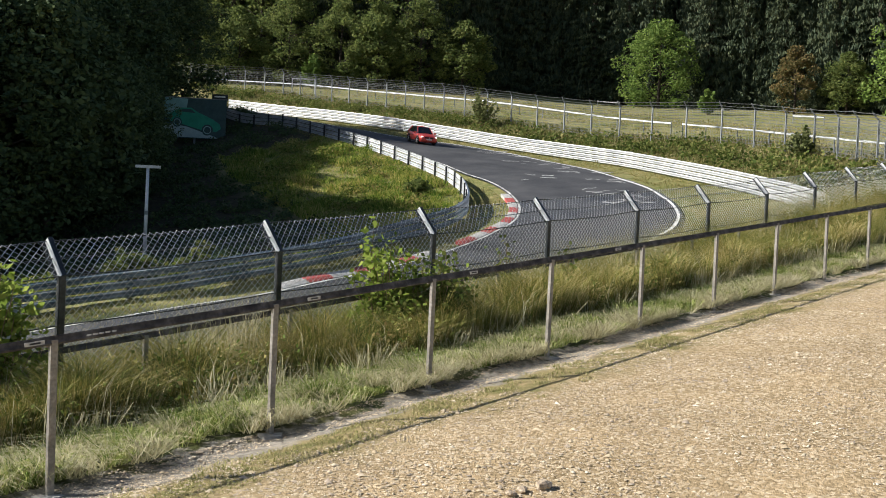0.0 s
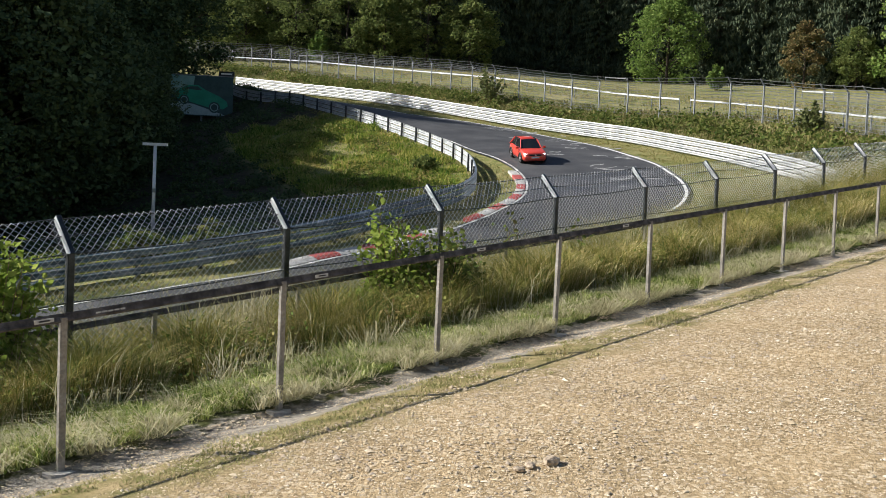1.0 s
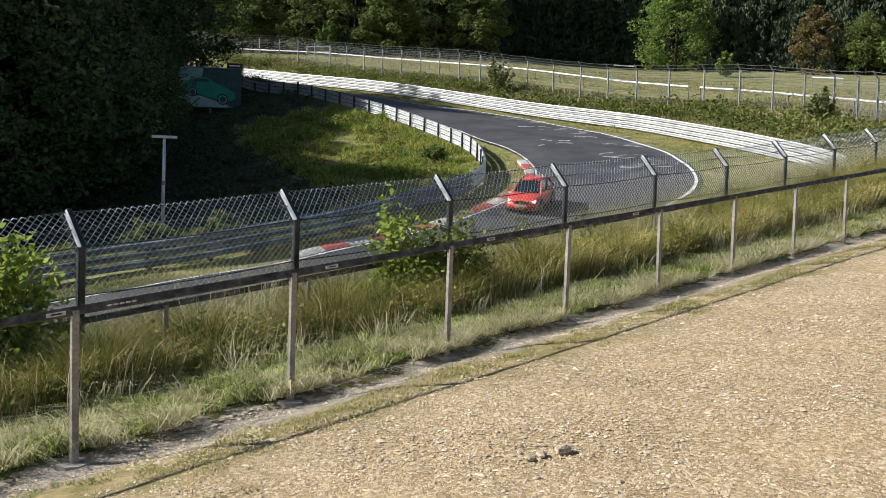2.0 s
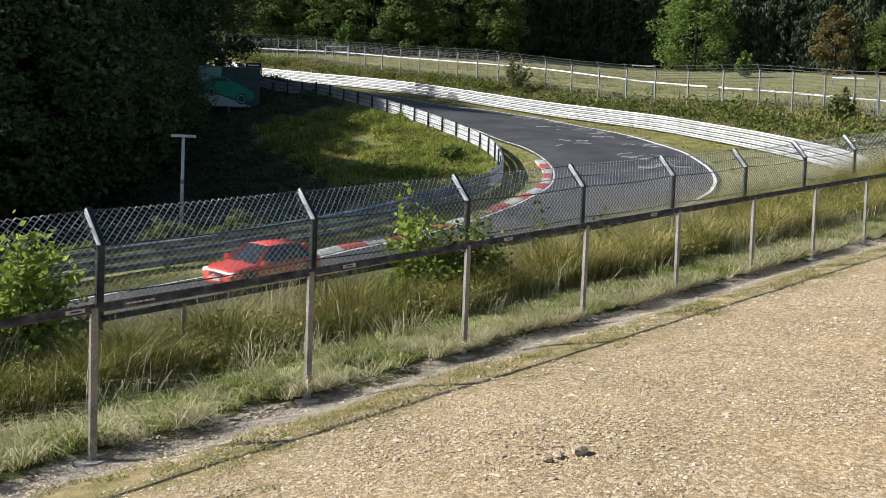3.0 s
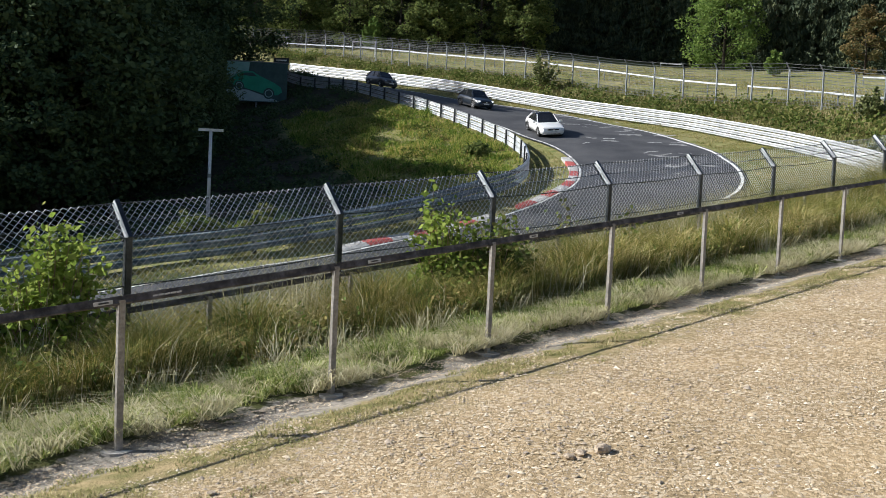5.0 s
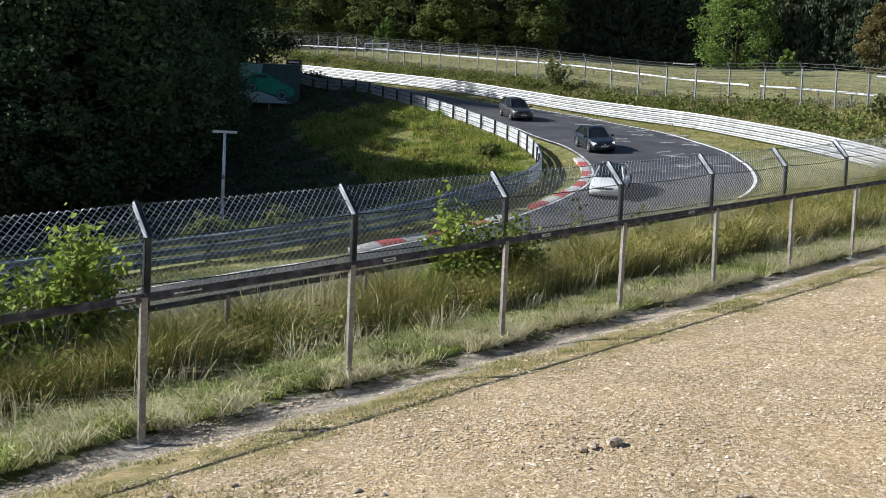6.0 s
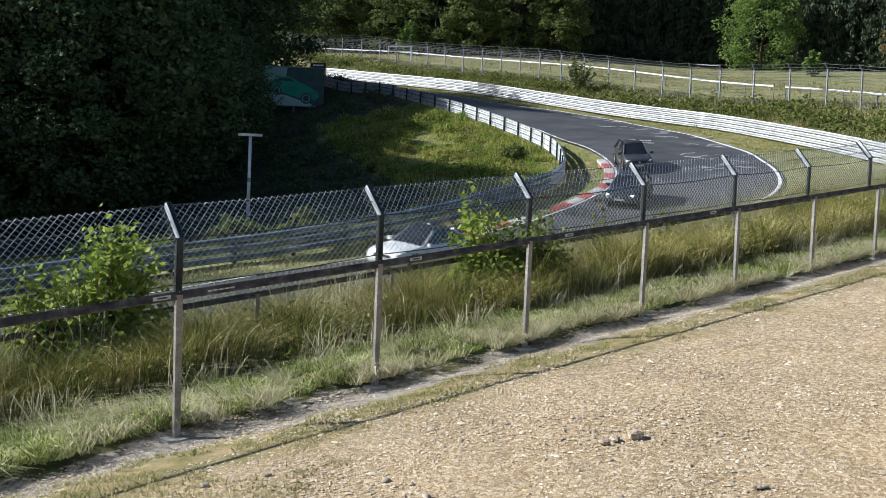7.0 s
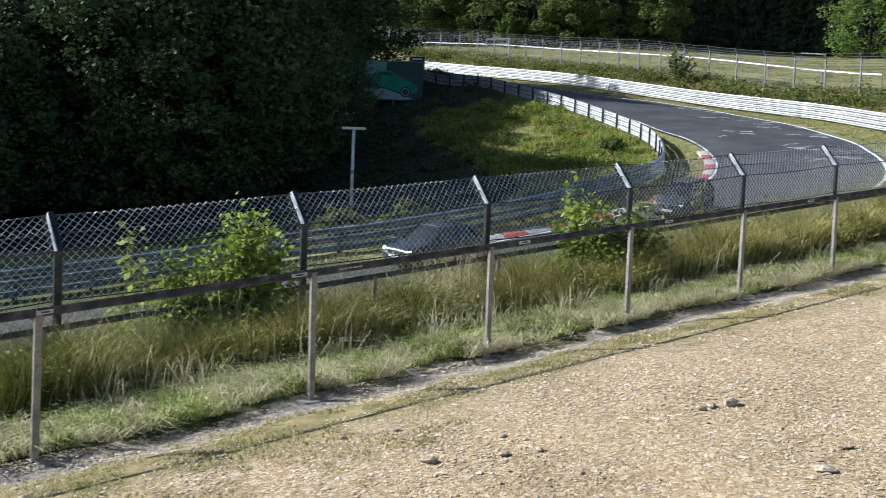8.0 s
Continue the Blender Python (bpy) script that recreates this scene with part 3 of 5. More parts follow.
# ---- handrails along the path ----
def handrail(name, label, start, step, first, last, tall, thick, gap=0.0):
    """Posts at even steps; the bay before the first post is longer by the share gap."""
    base = thing(name, label, "handrail", kind="structure")
    way = Vector(step).normalized()
    turn = math.degrees(math.atan2(step[1], step[0]))
    climb = -math.degrees(math.asin(way.z))
    s = Shape()
    s.box((0.055, 0.045, tall + 0.3), pose(0, 0, (tall - 0.3) / 2), 0.006)
    s.box((0.10, 0.010, 0.055), pose(0, 0.028, tall - 0.03))
    post = s.mesh("post", POST_STEEL)
    length = Vector(step).length
    r, long_r = Shape(), Shape()
    # a folded strip that leans away from the path, with a rolled lip below
    profile = [(-0.020, -0.030), (-0.012, -0.034), (-0.004, -0.028), (0.008, -0.004), (0.018, 0.022), (0.016, 0.029), (0.008, 0.030), (0.002, 0.022), (-0.006, 0.002), (-0.016, -0.012), (-0.022, -0.020)]
    for bar, reach in ((r, length), (long_r, length * (1 + gap))):
        bar.loft([[(x, y, z) for y, z in profile] for x in (0.003, reach - 0.003)])
    rail, long_rail = r.mesh("rail", RAIL_STEEL), long_r.mesh("rail", RAIL_STEEL)
    foot = Shape().box((0.27, 0.21, 0.10), pose(0, 0, -0.035, 0, 0, 20), 0.07).mesh("concrete_foot", CONCRETE)
    for k in range(first, last + 1):
        p = np.array(start) + (k - gap * (k < 0)) * np.array(step)
        lean = ((k * 37) % 7 - 3) * 0.25
        part("post", post, POST_STEEL, base, at=pose(p[0], p[1], p[2], 0, lean, turn))
        if thick:
            part("concrete_foot", foot, CONCRETE, base, "pale concrete foot", at=pose(p[0], p[1], height(p[0], p[1]) - 0.088, 0, 0, turn + k * 31))
        if k < last:
            part("rail", long_rail if k == -1 else rail, RAIL_STEEL, base, at=pose(p[0], p[1], p[2] + tall, 0, climb, turn))
    return base


handrail("handrail", "brown weathered steel handrail on galvanised posts beside the path", RAIL_START, RAIL_STEP, -5, 12, 1.05, True, 0.17)
handrail("lower_handrail", "second steel handrail half hidden in long grass", (-2.70, 11.41, -0.56), (1.390, 1.438, 0.232), -6, 12, 1.03, False)


# ---- chain-link fence with leaning arms ----
FENCE_START, FENCE_STEP = np.array([-3.59, 11.27, 1.08]), np.array([2.037, 2.202, 0.315])
FENCE_TALL, ARM_OUT, ARM_UP = 1.75, 0.30, 0.36


def near_fence():
    base = thing("chain_link_fence", "dark chain-link fence with arms leaning towards the track", "fence", kind="structure")
    way = Vector((FENCE_STEP[0], FENCE_STEP[1], 0)).normalized()
    turn = math.degrees(math.atan2(way.y, way.x))
    s = Shape().box((0.085, 0.07, FENCE_TALL + 0.5), pose(0, 0, -(FENCE_TALL + 0.5) / 2), 0.010)
    post = s.mesh("post", FENCE_STEEL)
    arm_len = math.hypot(ARM_OUT, ARM_UP)
    tilt = math.degrees(math.atan2(ARM_OUT, ARM_UP))
    a = Shape()
    a.box((0.062, 0.085, arm_len + 0.05), pose(0.012, 0, arm_len / 2), 0.008)
    a.box((0.075, 0.008, arm_len + 0.05), pose(-0.030, 0.042, arm_len / 2))
    arm = a.mesh("arm", FENCE_STEEL)
    # pale plate on the dark arm, standing in for its sunlit side
    face = Shape().box((0.006, 0.070, arm_len + 0.03), pose(-0.0225, -0.004, arm_len / 2)).mesh("arm_face", LIT_ARM_STEEL)
    # one bay of netting: zigzag wires from the ground to the tips of the arms
    cols, radius = 64, 0.0047
    v, f = [], []
    step = Vector(FENCE_STEP)
    out = Vector((-way.y, way.x, 0))
    pitch = 0.088
    rows_low, rows_arm = int(FENCE_TALL / (pitch / 2)), int(arm_len / (pitch / 2))
    for c in range(cols):
        pts = []
        for r in range(rows_low + rows_arm + 1):
            x = (c + (1.04 if (r + c) % 2 else -0.04)) / cols
            p = step * x
            if r <= rows_low:
                p = p + Vector((0, 0, -FENCE_TALL + r * FENCE_TALL / rows_low))
            else:
                t = (r - rows_low) / rows_arm
                p = p + out * (ARM_OUT * t) + Vector((0, 0, ARM_UP * t))
            pts.append(p + out * (0.004 if r % 2 else -0.004))
        n0 = len(v)
        for p in pts:
            v += [p + way * radius, p + out * radius, p - way * radius]
        for r in range(len(pts) - 1):
            for j in range(3):
                b = n0 + 3 * r
                f.append((b + j, b + (j + 1) % 3, b + 3 + (j + 1) % 3, b + 3 + j))
    net = big_mesh("netting", np.array(v), np.array(f), WIRE)
    wires = []
    for u, o in ((-FENCE_TALL * 0.97, 0), (-FENCE_TALL * 0.62, 0), (-FENCE_TALL * 0.3, 0), (0.0, 0), (ARM_UP * 0.5, ARM_OUT * 0.5), (ARM_UP, ARM_OUT)):
        pts = [step * t + out * o + Vector((0, 0, u - 0.03 * math.sin(math.pi * t))) for t in np.linspace(0, 1, 7)]
        wires.append(Shape().tube(pts, 0.008, 4).mesh("tension_wire", FENCE_STEEL))
    for k in range(-4, 10):
        p = FENCE_START + k * FENCE_STEP
        if k >= 6:
            p = p + np.array([0, 0, 0.05 * (k - 5)])
        part("post", post, FENCE_STEEL, base, at=pose(p[0], p[1], p[2], 0, 0, turn))
        leaning = part("arm", arm, FENCE_STEEL, base, "dark channel-iron arm", at=pose(p[0], p[1], p[2], -tilt, 0, turn))
        part("arm_face", face, LIT_ARM_STEEL, leaning, "galvanised face, pale as the sunlit side")
        if k < 9:
            part("netting", net, WIRE, base, at=pose(*p))
            for w in wires:
                part("tension_wire", w, FENCE_STEEL, base, at=pose(*p))


near_fence()


# ---- high fence and rail along the meadow ----
def far_fence():
    base = thing("meadow_fence", "tall wire fence on grey posts along the meadow bank", "fence", kind="structure")
    line = spline(FAR_FENCE, 3.7)
    s = Shape().box((0.13, 0.13, 3.3), pose(0, 0, 1.25), 0.015)
    post = s.mesh("post", STEEL_DULL)
    arm = Shape().box((0.08, 0.08, 0.65), pose(0, 0.2, 3.1, -38, 0, 0)).mesh("arm", STEEL_DULL)
    way = np.gradient(line, axis=0)
    tops = []
    for k, (p, w) in enumerate(zip(line, way)):
        z = height(*p)
        turn = math.degrees(math.atan2(w[1], w[0]))
        o = np.array([w[1], -w[0]]) / np.linalg.norm(w)
        part("post", post, STEEL_DULL, base, at=pose(p[0], p[1], z, 0, 0, turn + 180))
        part("arm", arm, STEEL_DULL, base, at=pose(p[0], p[1], z, 0, 0, turn + 180))
        tops.append((p, o, z))
    for u, d in [(h, 0.0) for h in (0.25, 0.5, 0.75, 1.0, 1.25, 1.5, 1.75, 2.0, 2.25, 2.5, 2.68, 2.86)] + [(3.05, 0.18), (3.3, 0.38)]:
        pts = []
        for (p, o, z), (p2, o2, z2) in zip(tops[:-1], tops[1:]):
            for t in (0, 0.5):
                q, oo, zz = p + (p2 - p) * t, o + (o2 - o) * t, z + (z2 - z) * t
                pts.append((q[0] + oo[0] * d, q[1] + oo[1] * d, zz + u - (0.04 if t else 0)))
        part("wire", Shape().tube(pts, 0.016 if u < 1.8 else 0.026, 3), STEEL_DULL, base)
    # close upright wires of the mesh, bay by bay
    for (p, o, z), (p2, o2, z2) in zip(tops[:-1], tops[1:]):
        mesh = Shape()
        for t in np.arange(0.03, 1.0, 0.045):
            q, zz = p + (p2 - p) * t, z + (z2 - z) * t
            mesh.tube([(q[0], q[1], zz + 0.1), (q[0], q[1], zz + 2.86)], 0.006, 3)
        part("netting", mesh, STEEL_DULL, base, "grey wire mesh")


far_fence()


def meadow_rail(label, knots, tall=0.93, post_step=3.7, material=None):
    base = thing("meadow_rail", label, "guard rail", kind="structure")
    line = spline(knots, 1.5)
    zs = even_heights(line)
    rings = []
    way = np.gradient(line, axis=0)
    for p, w, z in zip(line, way, zs):
        o = np.array([-w[1], w[0]]) / np.linalg.norm(w)
        rings.append([(p[0] + o[0] * d, p[1] + o[1] * d, z + tall + u) for d, u in ((0.03, 0.03), (0.06, 0.07), (0.0, 0.11), (0.06, 0.14), (0.03, 0.17), (-0.02, 0.17), (-0.02, 0.03))])
    part("beam", Shape().loft(rings), material or GREY_STEEL, base)
    me = Shape().box((0.08, 0.12, tall + 0.5), pose(0, 0, (tall + 0.2) / 2 - 0.1), 0.01).mesh("post", STEEL_DULL)
    for p in spline(knots, post_step)[:]:
        part("post", me, STEEL_DULL, base, at=pose(p[0] + 0.05, p[1] + 0.05, height(*p)))


meadow_rail("single-beam galvanised guard rail behind the fence", [(-30, 154.4), (-15, 144.4), (-2.5, 131.3), (7.5, 118.8), (16.3, 106.3), (20.8, 98.8), (23.8, 93.2)])
meadow_rail("low guard rail across the trodden meadow", [(24.4, 91.6), (25.3, 88.3), (27.5, 83.4), (30.0, 76.4), (30.9, 71.2), (30.8, 66)])
meadow_rail("distant guard rail before the wood", [(25.5, 139.5), (28, 137)], 0.6, material=STEEL_DULL)
meadow_rail("distant guard rail at the wood's edge", [(42.9, 114.6), (45.4, 112.1)], 0.75)


# ---- lamp post in the dark hollow, and the hoarding ----
def tee_post():
    base = thing("floodlight_post", "grey steel post with a short crossbar on top", "lamp post", at=pose(-11.5, 47.5, height(-11.5, 47.5)))
    tall = 4.13 - height(-11.5, 47.5)
    part("mast", Shape().tube([(0, 0, -0.3), (0, 0, tall * 0.5), (0, 0, tall)], [0.085, 0.08, 0.07], 10), STEEL, base, smooth=True)
    part("crossbar", Shape().box((1.12, 0.14, 0.12), pose(0, 0, tall + 0.04), 0.02), STEEL, base)
    part("clamp", Shape().box((0.16, 0.18, 0.18), pose(0, 0, tall * 0.52), 0.03), STEEL_DULL, base)


tee_post()
# ---- trees ----
def limbs(shape, rng, tall, spread, count, start):
    """A tapered trunk with limbs; returns the limbs' ends."""
    wob = rng.normal(0, 0.12, (6, 2))
    trunk = [(wob[k][0] * k / 5, wob[k][1] * k / 5, -0.4 + tall * 0.9 * k / 5) for k in range(6)]
    r0 = tall * 0.018
    shape.tube(trunk, [r0 * (1.25 - 0.22 * k) for k in range(6)], 7)
    ends = []
    for k in range(count):
        t = start + (1 - start) * (k + rng.uniform(0, 0.8)) / count
        a = k * 2.4 + rng.uniform(-0.4, 0.4)
        z = tall * 0.88 * t
        reach = spread * math.sin(math.pi * min(0.97, 0.22 + 0.78 * (t - start) / (1 - start))) ** 0.7 * rng.uniform(0.7, 1.1)
        x, y = math.cos(a) * reach, math.sin(a) * reach
        rise = reach * rng.uniform(0.25, 0.6)
        shape.tube([(0, 0, z), (x * 0.5, y * 0.5, z + rise * 0.65), (x, y, z + rise)], [r0 * 0.4 * (1.2 - t), r0 * 0.25 * (1.2 - t), 0.02], 5)
        ends.append((x, y, z + rise, reach))
    return ends


def broad_tree(name, label, leaf, tall, spread, clumps, per, size, seed, low=0.12, category="tree"):
    rng = np.random.default_rng(seed)
    base = thing(name, label, category)
    s = Shape()
    ends = limbs(s, rng, tall, spread, clumps // 3, low + 0.08)
    part("trunk", s, BARK, base, smooth=True)
    centres = []
    for k in range(clumps):
        if k < len(ends):
            c, r = np.array(ends[k][:3]), spread * rng.uniform(0.22, 0.36)
        else:
            t = rng.uniform(low, 1.0)
            a = rng.uniform(0, 2 * math.pi)
            reach = spread * math.sin(math.pi * min(0.96, 0.2 + 0.8 * (t - low) / (1 - low))) ** 0.75 * rng.uniform(0.55, 1.05)
            c, r = np.array([math.cos(a) * reach, math.sin(a) * reach, tall * t]), spread * rng.uniform(0.16, 0.34)
        d = rng.normal(size=(per, 3))
        d /= np.linalg.norm(d, axis=1)[:, None]
        d *= (r * rng.uniform(0.55, 1.05, per) ** 0.6)[:, None]
        d[:, 2] *= 0.72
        centres.append(c + d)
    v, f = leaves_at(np.vstack(centres), size, rng, 0.15)
    part("crown", big_mesh("crown", v, f, leaf), leaf, base)
    return base


def spruce(name, label, tall, spread, seed, leaf):
    rng = np.random.default_rng(seed)
    base = thing(name, label, "tree")
    s = Shape()
    s.tube([(0, 0, -0.4), (0, 0, tall * 0.5), (0, 0, tall * 0.98)], [tall * 0.014, tall * 0.009, 0.03], 7)
    part("trunk", s, BARK, base, smooth=True)
    vs, z = [], tall * 0.05
    centres = []
    while z < tall * 0.985:
        t = z / tall
        reach = spread * (1 - t) ** 0.85 * rng.uniform(0.8, 1.1) + 0.15
        arms = int(6 + 5 * (1 - t))
        for k in range(arms):
            a = 2 * math.pi * (k + rng.uniform(-0.35, 0.35)) / arms
            length = reach * rng.uniform(0.65, 1.15)
            n = max(6, int(length * 20))
            u = rng.uniform(0.1, 1, n) ** 0.8
            wide = 0.22 * length * (1 - 0.6 * u) * rng.normal(0, 0.6, n)
            drop = -0.30 * length * u**1.3 - 0.22 * np.abs(rng.normal(0, 0.5, n))
            centres.append(np.c_[math.cos(a) * length * u - math.sin(a) * wide, math.sin(a) * length * u + math.cos(a) * wide, z + drop])
        z += max(0.28, tall * 0.024)
    v, f = leaves_at(np.vstack(centres), 0.16, rng, 2.2, 3.6)
    part("crown", big_mesh("crown", v, f, leaf), leaf, base)
    return base


def plant_trees():
    rng = np.random.default_rng(5)
    spruces = [spruce("spruce_tree", "tall dark green spruce at the edge of the wood", t, w, 11 + k, SPRUCE_LEAF) for k, (t, w) in enumerate(((25, 3.9), (22, 3.4), (28, 4.4)))]
    broads = [broad_tree("broadleaf_tree", "dense dark green broadleaf tree of the wood", BROAD_LEAF, t, w, 85, 120, 0.27, 31 + k, 0.04) for k, (t, w) in enumerate(((15, 5.2), (19, 6.0), (12, 4.4)))]
    light = broad_tree("light_tree", "bright green rounded broadleaf tree at the meadow", LIGHT_LEAF, 13.0, 5.6, 72, 150, 0.26, 51, 0.05)
    rusty = broad_tree("rusty_tree", "broadleaf tree with rusty brown leaves", RUSTY_LEAF, 11.0, 3.4, 60, 100, 0.26, 53, 0.03)
    used = set()

    def put(ob, x, y, scale=1.0, turn=None):
        m = pose(x, y, height(x, y) - 0.1, 0, 0, rng.uniform(0, 360) if turn is None else turn)
        k = Matrix.Scale(scale, 4)
        if ob.name not in used:
            used.add(ob.name)
            ob.matrix_basis = m @ k
            return ob
        c = copy_thing(ob, m)
        c.scale = (scale, scale, scale)
        return c

    # front of the wood, as it shows from the path
    front = [
        ("b", 0, -33, 161, 0.85), ("b", 2, -25.5, 158.5, 0.92), ("b", 1, -17.8, 156.5, 0.72), ("b", 0, -10, 154, 0.82), ("b", 2, -4.5, 152.5, 0.98), ("b", 1, 1.7, 151, 0.68),
        ("b", 2, 7.8, 150, 0.86), ("s", 1, 15.6, 163.8, 1), ("s", 0, 20, 163.8, 1.19), ("s", 1, 23.8, 161.9, 1.38), ("s", 2, 28.1, 158.8, 1.25), ("s", 0, 32.5, 155, 1.25),
        ("l", 0, 34.6, 143, 0.9), ("s", 2, 42.5, 146.2, 1.31), ("s", 1, 46.2, 142.5, 1.31), ("s", 0, 50.6, 138.8, 1.25), ("r", 0, 48.8, 130, 0.78), ("s", 1, 55, 132.5, 1.38),
        ("s", 2, 59.4, 130, 1.38), ("l", 0, 59.4, 117.5, 1.06), ("b", 1, 67.5, 115, 1.12), ("b", 0, 75, 107.5, 1.25), ("b", 2, 54.4, 127.5, 0.62),
    ]
    kinds = {"b": broads, "s": spruces, "l": [light], "r": [rusty]}
    for kind, which, x, y, k in front:
        put(kinds[kind][which], x, y, k)
    # deeper rows close the view
    edge = spline(WOOD_FOOT, 5.2)
    for row in range(1, 6):
        for p in edge:
            x, y = p[0] + rng.uniform(-2, 2) + row * 1.0, p[1] + row * 7.5 + rng.uniform(-2, 2)
            pick = spruces[rng.integers(3)] if rng.random() < (0.97 if x > 6 else 0.6) else broads[rng.integers(3)]
            put(pick, x, y, rng.uniform(1.1, 1.55))
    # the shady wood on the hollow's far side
    shady = [broad_tree("shady_tree", "broadleaf tree with leaves darkened as in shade", SHADED_LEAF, t, w, 100, 190, 0.2, 71 + k, 0.02) for k, (t, w) in enumerate(((17, 5.6), (21, 6.4), (14, 5.0)))]
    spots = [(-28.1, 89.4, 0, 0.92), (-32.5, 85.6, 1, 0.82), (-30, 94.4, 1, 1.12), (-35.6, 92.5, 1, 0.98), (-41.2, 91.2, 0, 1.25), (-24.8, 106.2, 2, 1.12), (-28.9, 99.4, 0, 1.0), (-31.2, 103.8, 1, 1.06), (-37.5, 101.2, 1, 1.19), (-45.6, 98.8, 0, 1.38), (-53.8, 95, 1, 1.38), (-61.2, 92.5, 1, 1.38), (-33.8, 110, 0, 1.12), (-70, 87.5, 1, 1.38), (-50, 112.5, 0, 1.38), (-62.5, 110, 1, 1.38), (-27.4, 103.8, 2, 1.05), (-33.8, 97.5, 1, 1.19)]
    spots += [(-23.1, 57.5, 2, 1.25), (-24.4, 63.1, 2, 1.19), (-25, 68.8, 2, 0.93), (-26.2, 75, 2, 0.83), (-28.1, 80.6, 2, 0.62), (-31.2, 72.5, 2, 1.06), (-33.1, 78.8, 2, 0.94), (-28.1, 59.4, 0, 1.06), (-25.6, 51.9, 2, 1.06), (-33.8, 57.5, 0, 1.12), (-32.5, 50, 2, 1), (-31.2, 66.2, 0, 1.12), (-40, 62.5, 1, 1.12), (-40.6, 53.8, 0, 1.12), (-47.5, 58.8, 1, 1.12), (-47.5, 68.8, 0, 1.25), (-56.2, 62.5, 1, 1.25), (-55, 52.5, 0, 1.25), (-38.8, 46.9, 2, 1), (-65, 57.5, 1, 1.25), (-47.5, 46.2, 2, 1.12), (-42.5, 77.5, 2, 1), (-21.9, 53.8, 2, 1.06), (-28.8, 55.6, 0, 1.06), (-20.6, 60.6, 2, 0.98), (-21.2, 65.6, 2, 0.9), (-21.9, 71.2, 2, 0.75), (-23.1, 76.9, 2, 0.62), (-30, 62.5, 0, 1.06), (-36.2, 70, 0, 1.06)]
    # further trees, some out of view, set to cast shade on the bank
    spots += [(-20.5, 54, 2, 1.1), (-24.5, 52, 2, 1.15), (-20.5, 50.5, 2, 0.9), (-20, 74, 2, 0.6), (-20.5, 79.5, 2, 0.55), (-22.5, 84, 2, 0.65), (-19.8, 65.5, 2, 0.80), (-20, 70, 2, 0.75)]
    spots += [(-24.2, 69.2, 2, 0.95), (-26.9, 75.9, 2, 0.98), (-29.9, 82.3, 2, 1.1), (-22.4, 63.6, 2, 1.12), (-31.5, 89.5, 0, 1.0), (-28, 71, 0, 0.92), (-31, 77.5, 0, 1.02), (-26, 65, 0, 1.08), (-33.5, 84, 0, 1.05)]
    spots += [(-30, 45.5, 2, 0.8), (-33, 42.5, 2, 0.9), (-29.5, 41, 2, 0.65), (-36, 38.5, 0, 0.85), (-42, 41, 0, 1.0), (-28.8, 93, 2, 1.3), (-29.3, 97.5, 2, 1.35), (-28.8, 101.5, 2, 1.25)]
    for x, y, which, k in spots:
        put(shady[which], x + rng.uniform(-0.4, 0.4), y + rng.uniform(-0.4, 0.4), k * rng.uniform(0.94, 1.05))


plant_trees()


# ---- grasses ----
def scatter(n, seed, s_range, p_range):
    rng = np.random.default_rng(seed)
    s, p = rng.uniform(*s_range, n), rng.uniform(*p_range, n)
    xy = RAIL_START[:2] + s[:, None] * ALONG + p[:, None] * ACROSS
    return xy, s, p


def patchy(xy, size, seed):
    return np.array([noise.noise((a / size, b / size, seed)) for a, b in xy])


